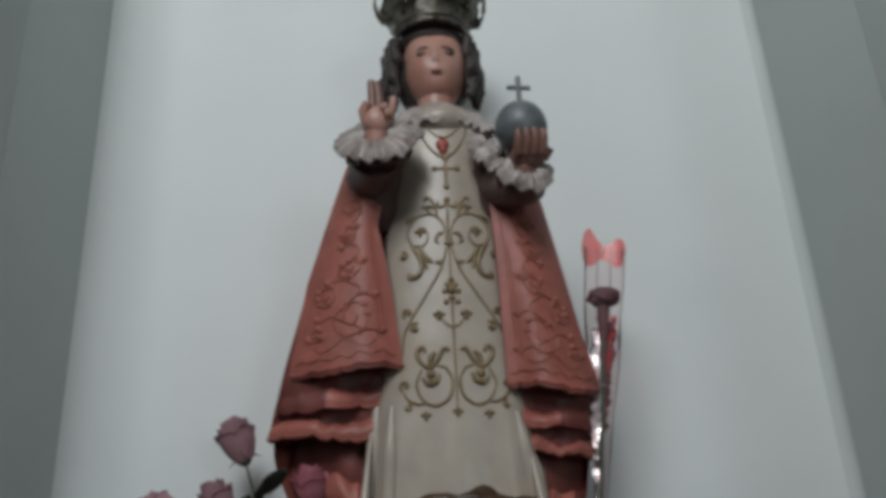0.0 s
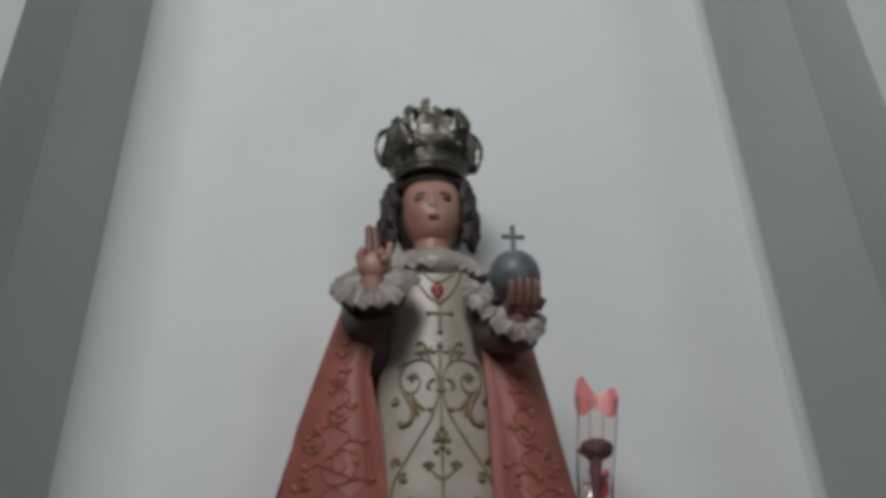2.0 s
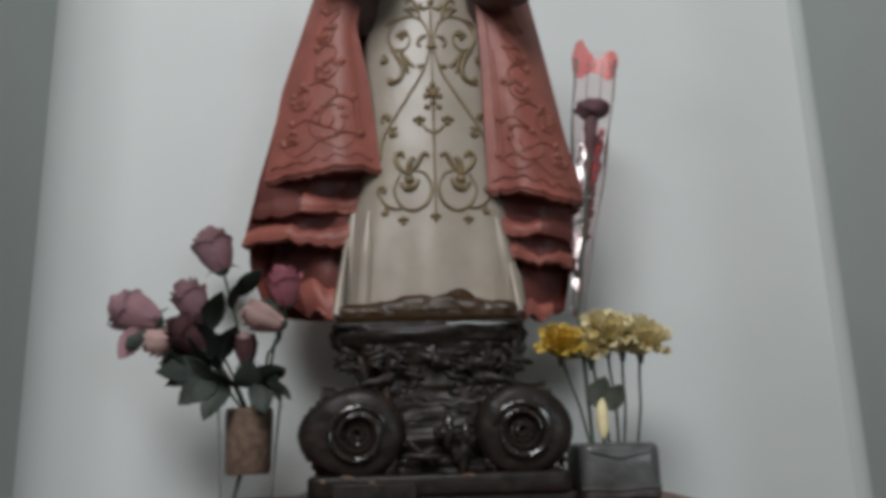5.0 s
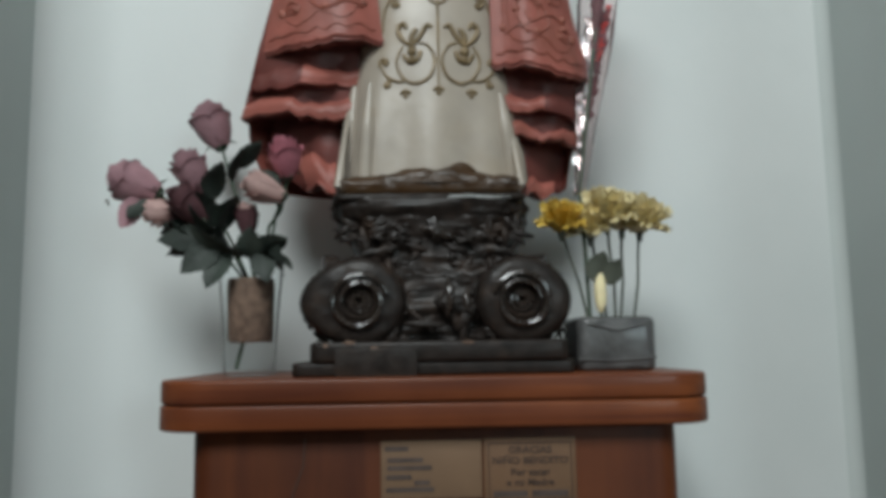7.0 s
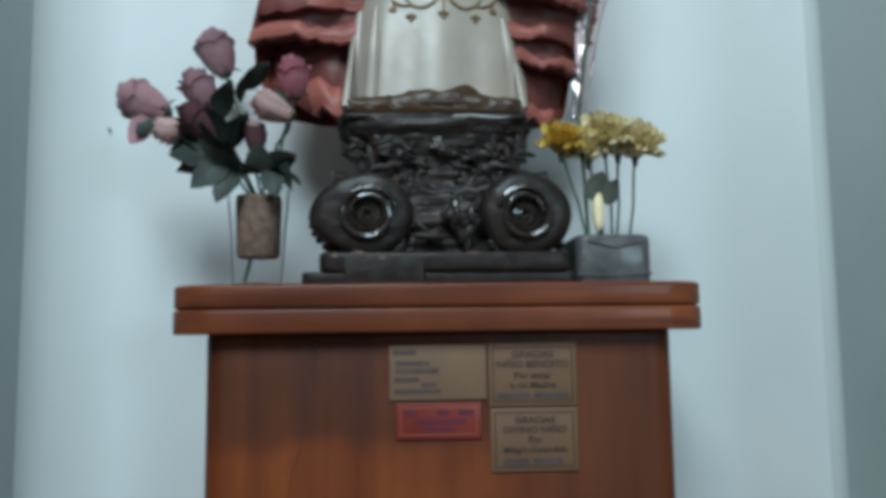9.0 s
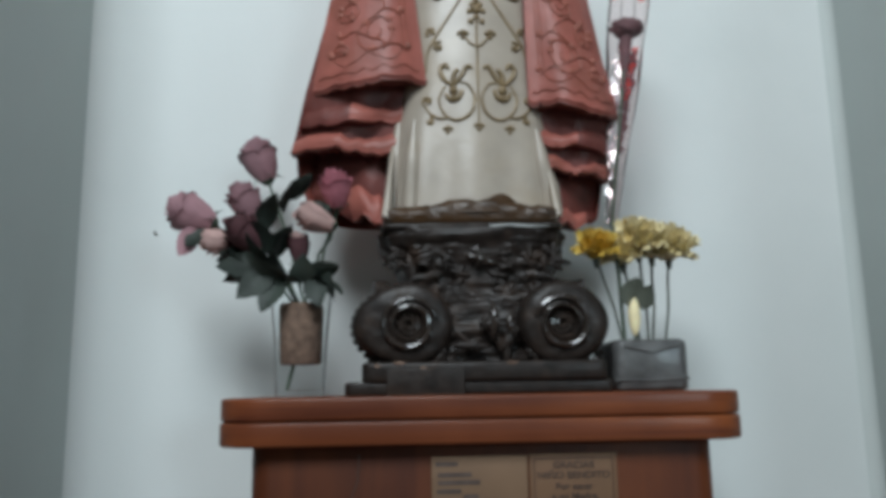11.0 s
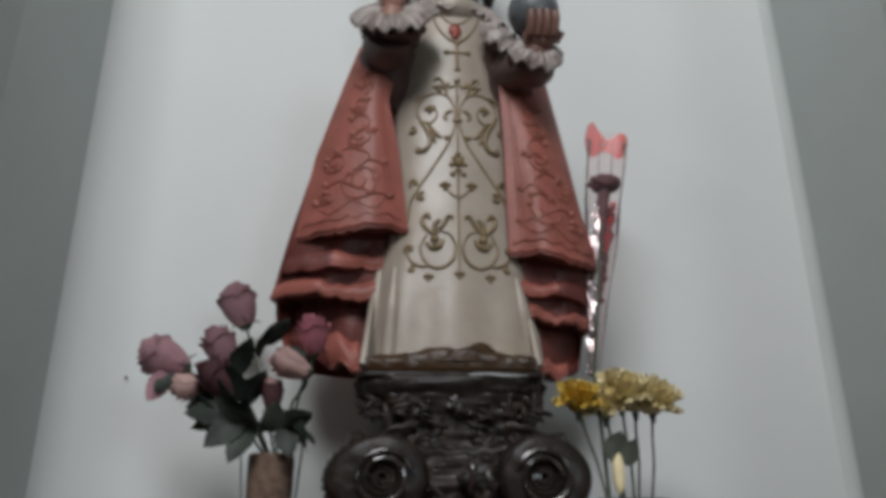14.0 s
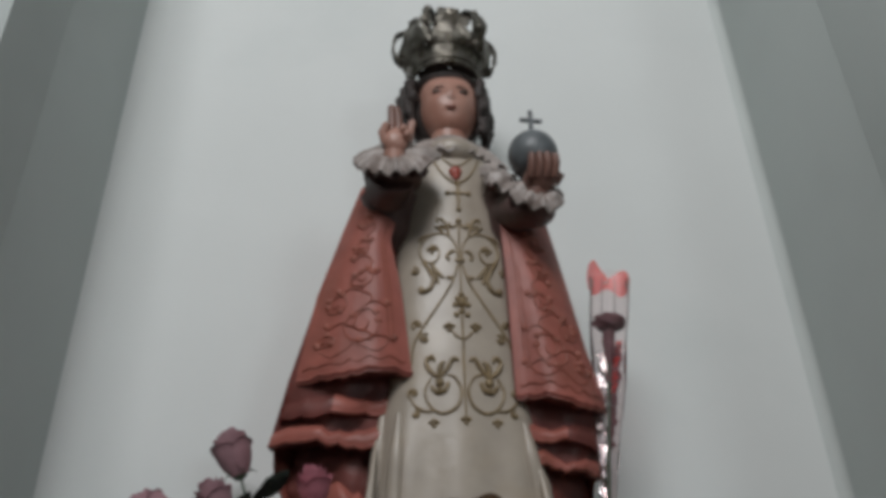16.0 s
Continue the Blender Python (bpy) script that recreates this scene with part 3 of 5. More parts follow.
def flap(inner, outer, top, hem, y_in, y_out, back, waves, scallop, lift=0.0, band=None, span=(0.0, 1.0)):
    """One layer of the cape: front cloth, outer side, and the dark lining under the hem."""
    def edge_z(u):
        return hem + lift * u - scallop * (0.35 + 0.65 * noise.noise(Vector((u * 3.1, hem * 40, 0))) ** 2 * 3) * abs(math.sin((u + 0.05 * math.sin(u * 8 + hem * 60)) * waves * math.pi)) ** 0.8 + 0.006 * noise.noise(Vector((u * 2.3, hem * 70, 4)))
    def at(u, v):
        z = top + (edge_z(u) - top) * v
        xi, xo = curve_of(inner, z), curve_of(outer, z)
        x = xi + (xo - xi) * u
        y = y_in + (y_out - y_in) * u ** 2.2 - (0.0045 * math.sin(u * 6.5 + 1 + hem * 30) + 0.002 * math.sin(u * 13 + hem * 50)) * v ** 1.5 - 0.012 * v * math.sin(math.pi * u)
        return Vector((x, y, z + 0.0))
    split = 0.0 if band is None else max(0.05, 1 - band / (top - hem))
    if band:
        # the lining colour above the band also paints in the shade between tiers
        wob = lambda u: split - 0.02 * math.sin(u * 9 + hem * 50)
        ST.grid(lambda u, v: at(u, wob(u) * v) + Vector((0, 0.005 * v ** 9, 0)), 48, 12, K_LINING_SHADE)
        for u0, u1, k in ((0.0, span[0], K_LINING_SHADE), (span[0], span[1], K_CAPE), (span[1], 1.0, K_LINING_SHADE)):
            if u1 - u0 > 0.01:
                ST.grid(lambda u, v: (lambda w: at(w, wob(w) + (1 - wob(w)) * v) + Vector((0, (0.005 if k == K_LINING_SHADE else 0.005 * (1 - v) ** 4) - 0.003 * math.sin(math.pi * v), 0)))(u0 + (u1 - u0) * u), 36, 10, k)
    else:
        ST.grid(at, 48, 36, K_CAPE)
    ST.grid(lambda u, v: at(u, 1) + Vector((0, 0.004 * min(1, v * 2), 0.0)) + Vector((0, 0, 0.0)) + (Vector((0, back - at(u, 1).y, 0.012)) * max(0, v - 0.3) / 0.7 if v > 0.3 else Vector((0, 0, 0))), 48, 6, K_LINING_SHADE)
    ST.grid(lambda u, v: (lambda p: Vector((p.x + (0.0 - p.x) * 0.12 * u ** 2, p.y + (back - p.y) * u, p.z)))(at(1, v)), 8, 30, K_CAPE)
    ST.grid(lambda u, v: at(0, v) + Vector((0, 0.022 * u, 0)), 2, 30, K_LINING_SHADE)
    ST.tube([at(span[0] + (span[1] - span[0]) * k / 60, 0.985) + Vector((0, -0.0006, 0)) for k in range(61)], 0.0022, K_CAPE, 6)
    return at


L_OUT = [(1.43, -0.165), (1.46, -0.184), (1.50, -0.201), (1.523, -0.206), (1.61, -0.188), (1.704, -0.164), (1.80, -0.136), (1.86, -0.114), (1.90, -0.060)]
L_MID = [(1.43, -0.155), (1.50, -0.165), (1.592, -0.177), (1.61, -0.177), (1.704, -0.160), (1.80, -0.131), (1.86, -0.112), (1.90, -0.058)]
L_IN = [(1.58, -0.046), (1.60, -0.048), (1.70, -0.060), (1.77, -0.074), (1.82, -0.062), (1.90, -0.045)]
R_OUT = [(1.43, 0.150), (1.46, 0.156), (1.482, 0.160), (1.545, 0.174), (1.585, 0.173), (1.639, 0.159), (1.731, 0.142), (1.821, 0.124), (1.86, 0.111), (1.90, 0.060)]
R_IN = [(1.55, 0.066), (1.60, 0.0655), (1.70, 0.064), (1.74, 0.063), (1.80, 0.060), (1.90, 0.045)]
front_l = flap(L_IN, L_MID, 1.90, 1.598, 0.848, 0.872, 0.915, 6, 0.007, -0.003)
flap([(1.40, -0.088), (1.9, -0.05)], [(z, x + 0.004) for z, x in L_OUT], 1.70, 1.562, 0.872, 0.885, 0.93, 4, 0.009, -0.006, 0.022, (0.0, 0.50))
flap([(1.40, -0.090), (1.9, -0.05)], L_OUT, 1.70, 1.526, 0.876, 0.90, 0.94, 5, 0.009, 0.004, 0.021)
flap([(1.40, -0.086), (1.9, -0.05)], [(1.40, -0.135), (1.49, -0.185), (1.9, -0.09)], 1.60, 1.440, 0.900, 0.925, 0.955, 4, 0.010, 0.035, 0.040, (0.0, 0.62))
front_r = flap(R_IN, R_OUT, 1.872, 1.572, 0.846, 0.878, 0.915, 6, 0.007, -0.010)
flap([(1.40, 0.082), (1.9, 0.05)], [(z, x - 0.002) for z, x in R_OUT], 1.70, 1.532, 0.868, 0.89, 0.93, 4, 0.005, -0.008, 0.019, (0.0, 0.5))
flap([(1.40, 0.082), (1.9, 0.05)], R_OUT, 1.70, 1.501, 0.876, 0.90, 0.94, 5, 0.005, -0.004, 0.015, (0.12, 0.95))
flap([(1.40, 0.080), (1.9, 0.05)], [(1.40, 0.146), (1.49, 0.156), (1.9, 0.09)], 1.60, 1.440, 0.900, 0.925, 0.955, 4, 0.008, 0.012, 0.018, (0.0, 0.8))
# the cape's back
ST.grid(lambda u, v: (lambda z: (CX + (curve_of(L_OUT, z) - CX) * 0.98 * math.cos(u * math.pi) if math.cos(u * math.pi) > 0 else CX - (curve_of(R_OUT, z) - CX) * 0.98 * math.cos(u * math.pi), 0.915 + 0.075 * math.sin(u * math.pi) * (1 - 0.4 * v), z))(1.455 + 0.44 * v), 40, 30, K_CAPE)
# shoulders
ST.blob((CX, 0.928, 1.860), (0.096, 0.032, 0.048), K_CAPE, 28, 16)


# ---- relief scrolls on tunic and cape ----
def spiral(cx, cz, r0, r1, a0, a1, n=22):
    return [(cx + (r0 + (r1 - r0) * k / n) * math.cos(radians(a0 + (a1 - a0) * k / n)), cz + (r0 + (r1 - r0) * k / n) * math.sin(radians(a0 + (a1 - a0) * k / n))) for k in range(n + 1)]


OC = 0.0095


def on_tunic(pts, r=0.0019, mirror=True, k=K_GILT):
    for s in ((1, -1) if mirror else (1,)):
        ST.tube([(OC + s * x, tunic_front(OC + s * x, z) - r * 0.30, z) for x, z in pts], lambda q: r * (0.45 + 0.55 * math.sin(math.pi * (0.12 + 0.8 * q))), k, 6)


def knob(x, z, r, mirror=True, k=K_GILT):
    for s in ((1, -1) if mirror else (1,)):
        ST.blob((OC + s * x, tunic_front(OC + s * x, z) - r * 0.2, z), (r, r * 0.7, r), k, 8, 6)


def flow(pts, n=7):
    """A smooth line through a few points."""
    p = [Vector(q) for q in [pts[0]] + list(pts) + [pts[-1]]]
    out = []
    for i in range(1, len(p) - 2):
        a, b, c, d = p[i - 1:i + 3]
        for k in range(n):
            t = k / n
            out.append(tuple(0.5 * (2 * b + (c - a) * t + (2 * a - 5 * b + 4 * c - d) * t * t + (3 * b - a - 3 * c + d) * t ** 3)))
    return out + [tuple(p[-2])]


def curl(x, z, r, a0, a1, thick=0.0022):
    """A small rolled volute with a bead in its eye."""
    on_tunic(spiral(x, z, r, r * 0.35, a0, a1, 16), thick)
    knob(x, z, r * 0.42)


def trefoil(x, z, r, mirror=True):
    for dx, dz in ((-r, 0.0), (r, 0.0), (0.0, -r * 1.1), (0.0, r * 0.5)):
        knob(x + dx, z + dz, r * 0.72, mirror)


# central stem with clasp and finial
on_tunic([(0.0, 1.797 - 0.052 * k / 10) for k in range(11)], 0.0014, False)
on_tunic([(0.0, 1.740 - 0.195 * k / 30) for k in range(31)], 0.0015, False)
on_tunic([(-0.006 + 0.003 * k, 1.7435) for k in range(5)], 0.0026, False)
knob(0.0, 1.800, 0.0040, False)
on_tunic(flow([(0.002, 1.794), (0.008, 1.791), (0.012, 1.794), (0.010, 1.798)]), 0.0022)
# upper scrolls
on_tunic(flow([(0.0030, 1.742), (0.0032, 1.759), (0.0090, 1.774), (0.0200, 1.7815), (0.0345, 1.780), (0.0450, 1.770), (0.0480, 1.756), (0.0425, 1.744), (0.0310, 1.7415), (0.0245, 1.752), (0.0285, 1.764), (0.0365, 1.764)]), 0.0018)
trefoil(0.0335, 1.760, 0.0040)
on_tunic(flow([(0.0345, 1.780), (0.044, 1.778), (0.050, 1.772)]), 0.0019)
on_tunic(flow([(0.019, 1.781), (0.024, 1.789), (0.030, 1.792)]), 0.0024)
on_tunic(flow([(0.012, 1.778), (0.015, 1.792), (0.020, 1.802), (0.026, 1.803), (0.026, 1.798)]), 0.0023)
on_tunic(flow([(0.016, 1.788), (0.022, 1.793), (0.024, 1.790)]), 0.0022)
on_tunic(flow([(0.006, 1.757), (0.012, 1.755), (0.0155, 1.748), (0.012, 1.744)]), 0.0024)
on_tunic(flow([(0.0445, 1.7435), (0.0375, 1.732), (0.0325, 1.717), (0.0370, 1.705), (0.0470, 1.702), (0.0475, 1.709)]), 0.0031)
knob(0.0465, 1.7045, 0.0042)
on_tunic(flow([(0.035, 1.740), (0.027, 1.727), (0.0195, 1.719)]), 0.0027)
on_tunic(flow([(0.033, 1.737), (0.029, 1.723), (0.0265, 1.712)]), 0.0024)
curl(0.0545, 1.7315, 0.0056, 80, 400)
curl(0.0135, 1.721, 0.0034, 150, 420, 0.0020)
# crossing lines and their curls
on_tunic(flow([(0.0025, 1.739), (0.0105, 1.713), (0.0285, 1.682), (0.0475, 1.652), (0.0560, 1.634), (0.0580, 1.612)]), 0.0017)
curl(0.0515, 1.660, 0.0060, -60, 260)
curl(0.0430, 1.642, 0.0062, 120, -200)
# the small tree in the middle
for x, z, r in ((0.0, 1.698, 0.0036), (0.0, 1.686, 0.0058), (0.0075, 1.684, 0.0036), (0.0045, 1.692, 0.0034), (0.0065, 1.671, 0.0036), (0.0, 1.676, 0.0040)):
    knob(x, z, r, x > 0)
trefoil(0.0155, 1.6565, 0.0042)
on_tunic(flow([(0.0, 1.640), (0.007, 1.644), (0.0135, 1.652)]), 0.0016)
# lower scrolls with an open flower on each
on_tunic(flow([(0.0370, 1.594), (0.0440, 1.577), (0.0365, 1.559), (0.0225, 1.553), (0.0085, 1.561), (0.0040, 1.579), (0.0110, 1.594), (0.0200, 1.597)]), 0.0019)
on_tunic(flow([(0.029, 1.594), (0.038, 1.602), (0.042, 1.613), (0.036, 1.619), (0.033, 1.613)]), 0.0030)
on_tunic(flow([(0.028, 1.594), (0.027, 1.606), (0.022, 1.613)]), 0.0034)
on_tunic(flow([(0.027, 1.594), (0.019, 1.604), (0.012, 1.616), (0.006, 1.614)]), 0.0028)
on_tunic(flow([(0.018, 1.588), (0.022, 1.579), (0.031, 1.577), (0.037, 1.585)]), 0.0031)
knob(0.0275, 1.588, 0.0054)
knob(0.0275, 1.580, 0.0036)
on_tunic(flow([(0.0330, 1.5565), (0.044, 1.556), (0.054, 1.562), (0.060, 1.573)]), 0.0018)
curl(0.0565, 1.5765, 0.0058, -40, 260)
curl(0.0545, 1.553, 0.0042, 90, 400)
trefoil(0.0345, 1.5435, 0.0036)
trefoil(0.0, 1.5460, 0.0036, False)
# pectoral cross, chains and heart
on_tunic([(0.001, 1.857 - 0.0064 * k) for k in range(7)], 0.0022, False)
on_tunic([(-0.011 + 0.006 * k, 1.8435) for k in range(5)], 0.0022, False)
for x, z in ((-0.0125, 1.8435), (0.0145, 1.8435), (0.001, 1.858), (0.001, 1.818)):
    knob(x, z, 0.0038, False)
on_tunic([(-0.030 + 0.060 * k / 16, 1.903 - 0.043 * math.sin(math.pi * k / 16) ** 0.8) for k in range(17)], 0.0018, False)
on_tunic([(-0.021 + 0.042 * k / 16, 1.905 - 0.017 * math.sin(math.pi * k / 16)) for k in range(17)], 0.0014, False)
ST.blob((0.0080, tunic_front(0.0085, 1.876) - 0.002, 1.877), (0.0085, 0.004, 0.0080), K_HEART, 12, 8)
ST.blob((0.0085, tunic_front(0.0085, 1.870) - 0.001, 1.870), (0.0055, 0.004, 0.006), K_HEART, 10, 6)


def on_flap(fn, pts, r=0.0016, k=K_RELIEF):
    r *= 0.78
    ST.tube([fn(u, v) + Vector((0, -r * 0.4, 0)) for u, v in pts], r, k, 5)


for fn in (front_l, front_r):
    vine = [(0.47 + 0.13 * math.sin(k * 0.55), 0.26 + 0.62 * k / 44) for k in range(45)]
    on_flap(fn, vine, 0.0017)
    for k in range(3, 44, 5):
        side = 1 if (k // 5) % 2 else -1
        on_flap(fn, [(vine[k][0] + side * 0.05 * q, vine[k][1] - 0.012 * q + 0.004 * q * q) for q in range(5)], 0.0018)
        ST.blob(fn(vine[k][0] + side * 0.21, vine[k][1] - 0.005), (0.0042, 0.0022, 0.0042), K_RELIEF, 8, 5)
    on_flap(fn, [(0.05 + 0.9 * k / 40, 0.945 + 0.006 * math.sin(k * 0.8)) for k in range(41)], 0.0014)
    on_flap(fn, [(0.13, 0.25 + 0.6 * k / 20) for k in range(21)], 0.0011)
    on_flap(fn, [(0.18, 0.45 + 0.42 * k / 14) for k in range(15)] + [(0.22 + 0.6 * k / 10, 0.90 + 0.02 * math.sin(k)) for k in range(11)], 0.0013)
    for cu, cv, ru, rv in ((0.42, 0.80, 0.20, 0.085), (0.45, 0.60, 0.16, 0.05), (0.5, 0.46, 0.16, 0.04), (0.55, 0.34, 0.16, 0.035), (0.72, 0.70, 0.14, 0.05), (0.78, 0.85, 0.12, 0.03)):
        on_flap(fn, [(cu + ru * (1 - 0.8 * q / 24) * math.cos(q * 0.40), cv + rv * (1 - 0.8 * q / 24) * math.sin(q * 0.40)) for q in range(25)], 0.0016)
        for q in range(4):
            p = fn(cu + ru * 0.7 * math.cos(q * 1.9 + cu * 9), cv + rv * 0.8 * math.sin(q * 1.9 + cu * 9))
            ST.blob(p, (0.0048, 0.0022, 0.0036), K_RELIEF, 8, 5)


# ---- sleeves, lace cuffs, collar ----
def ruffle(c, axis, r0, r1, depth, pleats, k=K_LACE, amp=0.006, seed=0, sweep=(0, 360), deep=1.0):
    """A stiff frill round the axis, its folds fanning out from radius r0 to r1."""
    q = Vector((0, 0, 1)).rotation_difference(Vector(axis).normalized())
    rnd = random.Random(seed + pleats)
    size = [rnd.uniform(0.82, 1.12) for _ in range(pleats + 1)]
    def at(u, v, drop=0.0):
        w = u * pleats + 0.22 * math.sin(u * 11 + seed)
        i = int(w) % pleats
        f = w - math.floor(w)
        fold = 1 - 2 * abs(2 * f - 1)
        fold = math.copysign(abs(fold) ** 0.75, fold)
        long = size[i] + (size[(i + 1) % pleats] - size[i]) * f
        a = radians(sweep[0] + (sweep[1] - sweep[0]) * u)
        r = r0 + (r1 * long - r0) * v + 0.0028 * fold * v * v
        h = depth * v ** 1.4 + amp * fold * (0.25 + 0.75 * v) + 0.004 * math.sin(math.pi * v) - drop
        return Vector(c) + q @ Vector((r * math.cos(a), r * deep * math.sin(a), h))
    ST.grid(lambda u, v: at(u, v), pleats * 8, 10, k)
    ST.grid(lambda u, v: at(u, v, 0.0022), pleats * 8, 10, k)
    ST.grid(lambda u, v: at(u, 1.0, 0.0022 * v), pleats * 8, 1, k)


ST.tube([(-0.060, 0.895, 1.875), (-0.080, 0.865, 1.845), (-0.078, 0.835, 1.832), (-0.074, 0.812, 1.838)], lambda s: 0.028 + 0.002 * s, K_SLEEVE, 16)
ST.tube([(0.062, 0.895, 1.862), (0.078, 0.865, 1.825), (0.084, 0.835, 1.806), (0.090, 0.815, 1.803)], lambda s: 0.030 - 0.004 * s, K_SLEEVE, 16)
for s_, x0, x1 in ((-1, -0.078, -0.070), (1, 0.078, 0.068)):
    ST.tube([(x0, 0.866, 1.840), (x0 * 0.98, 0.868, 1.815), (x1, 0.872, 1.79), (x1 * 0.98, 0.876, 1.77)], lambda q: 0.030 * (1 - q) ** 0.7 + 0.006, K_SLEEVE, 14)
ruffle((-0.071, 0.800, 1.862), (-0.08, -0.80, 0.60), 0.015, 0.054, -0.008, 18, amp=0.0044, seed=1)
ruffle((-0.071, 0.808, 1.852), (-0.05, -0.60, 0.80), 0.016, 0.042, -0.012, 11, k=K_SLEEVE, amp=0.004, seed=2)
ruffle((0.100, 0.797, 1.812), (0.12, -0.80, 0.58), 0.015, 0.037, -0.010, 10, amp=0.005, seed=3)
ruffle((0.078, 0.818, 1.838), (0.35, -0.72, 0.60), 0.010, 0.036, -0.008, 9, amp=0.0055, seed=4)
ruffle((0.066, 0.840, 1.862), (0.45, -0.72, 0.50), 0.010, 0.031, -0.008, 9, amp=0.0055, seed=5)
ST.blob((-0.072, 0.818, 1.838), (0.036, 0.032, 0.014), K_SLEEVE, 24, 10)
ST.blob((0.096, 0.816, 1.790), (0.027, 0.026, 0.014), K_SLEEVE, 24, 10)
ruffle((CX, 0.902, 1.950), (0, -0.10, 1), 0.033, 0.078, -0.034, 24, amp=0.0030, seed=6, deep=0.66)
ST.blob((CX + 0.003, 0.900, 1.918), (0.046, 0.052, 0.027), K_TUNIC, 28, 16)
ST.lathe((CX, 0.895, 1.926), [(0.034, -0.02), (0.036, -0.004), (0.0335, 0.016), (0.03, 0.018)], K_LACE, 32)

# ---- plain head with hair and crown
HEAD = (0.0045, 0.895, 2.003)
def face_form(p):
    s = 1.0
    if p.y < 0:
        bump = lambda x, z, w, h: math.exp(-(((p.x - x) / w) ** 2 + ((p.z - z) / h) ** 2))
        s += 0.070 * bump(0.02, 0.06, 0.12, 0.10) + 0.045 * bump(0.02, 0.22, 0.10, 0.20)
        s -= 0.075 * (bump(0.45, 0.27, 0.21, 0.13) + bump(-0.41, 0.27, 0.21, 0.13))
        s += 0.030 * bump(0.02, -0.27, 0.22, 0.09) - 0.022 * bump(0.02, -0.43, 0.20, 0.05)
        s += 0.045 * bump(0.02, -0.66, 0.26, 0.17)
        s += 0.030 * (bump(0.52, -0.15, 0.25, 0.25) + bump(-0.48, -0.15, 0.25, 0.25))
    if p.z < 0:
        s *= 1 - 0.06 * p.z * p.z
    else:
        s *= 1 + 0.10 * p.z * p.z + 0.60 * p.x * p.x * p.z * p.z
    return s
ST.blob(HEAD, (0.0405, 0.0425, 0.0560), K_SKIN, 64, 52, face_form)
for s in (-1, 1):
    ST.blob((HEAD[0] + 0.0008 + s * 0.0172, 0.8590, 2.0130), (0.0084, 0.0040, 0.0036), K_BROW, 14, 8)
    ST.tube([(HEAD[0] + 0.0008 + s * (0.0085 + 0.0044 * k), 0.8562 + 0.0006 * k * k, 2.0215 + 0.0014 * math.sin(k * 0.9)) for k in range(5)], 0.0010, K_BROW, 5)
ST.blob((HEAD[0] + 0.001, 0.8535, 1.9850), (0.0078, 0.0020, 0.0010), K_BLUSH, 14, 7)
ST.blob((HEAD[0] + 0.001, 0.8538, 1.9830), (0.0064, 0.0022, 0.0013), K_BLUSH, 14, 7)
for s in (-1, 1):
    ST.blob((HEAD[0] + 0.001 + s * 0.0030, 0.8508, 1.9978), (0.0014, 0.0012, 0.0009), K_BROW, 8, 5)
ST.tube([(CX, 0.895, 1.925), (CX, 0.893, 1.96)], 0.025, K_SKIN, 16)
ST.blob((0.002, 0.908, 2.054), (0.047, 0.047, 0.024), K_HAIR, 32, 18, lambda p: 1 + 0.05 * noise.noise(p * 6))
ST.blob((0.002, 0.914, 2.008), (0.051, 0.046, 0.062), K_HAIR, 40, 28, lambda p: 1 + 0.05 * noise.noise(p * 5))
# wavy locks down both sides
for s in (-1, 1):
    for k in range(9):
        ph, dep = k * 1.7 + s, 0.882 + 0.0048 * k
        out = (0.0500 if s < 0 else 0.0470) + 0.0016 * k
        pts = []
        for q in range(29):
            f = q / 28
            pts.append((HEAD[0] - 0.002 + s * (out * (0.88 + 0.16 * math.sin(math.pi * min(1, f * 0.60 + 0.16))) + 0.0030 * math.sin(f * 15 + ph)), dep + 0.0035 * math.cos(f * 15 + ph), 2.055 - (0.094 - 0.006 * (k % 3)) * f))
        ST.tube(pts, lambda f: 0.0052 + 0.0026 * math.sin(math.pi * min(1, f + 0.12)) + 0.0016 * math.sin(f * 24 + ph), K_HAIR, 9)
    # fringe combed from the parting over the forehead
    for k in range(7):
        x0 = HEAD[0] + s * 0.001
        ST.tube([(x0 + s * (0.004 + 0.0062 * k) * f, 0.8590 + 0.0040 * k * f * f + 0.004 * (1 - f), 2.0750 - (0.006 + 0.0016 * (6 - k) * 0.5) * math.sin(f * 2.0) - 0.0010 * k * f) for f in [q / 10 for q in range(11)]], lambda f: 0.0056 - 0.0022 * f, K_HAIR, 8)

CR = (0.0025, 0.897)


def band_at(u, v, r0=0.0):
    a = u * 2 * math.pi
    r = 0.0472 + 0.0105 * v + 0.0012 * math.sin(a * 12) * v + 0.0010 * noise.noise(Vector((math.cos(a) * 6, math.sin(a) * 6, v * 4))) + r0
    return (CR[0] + r * math.cos(a), CR[1] + r * math.sin(a), 2.0640 + 0.028 * v + 0.0025 * math.sin(a) + 0.0022 * noise.noise(Vector((math.cos(a) * 9, math.sin(a) * 9, 2))) * v)


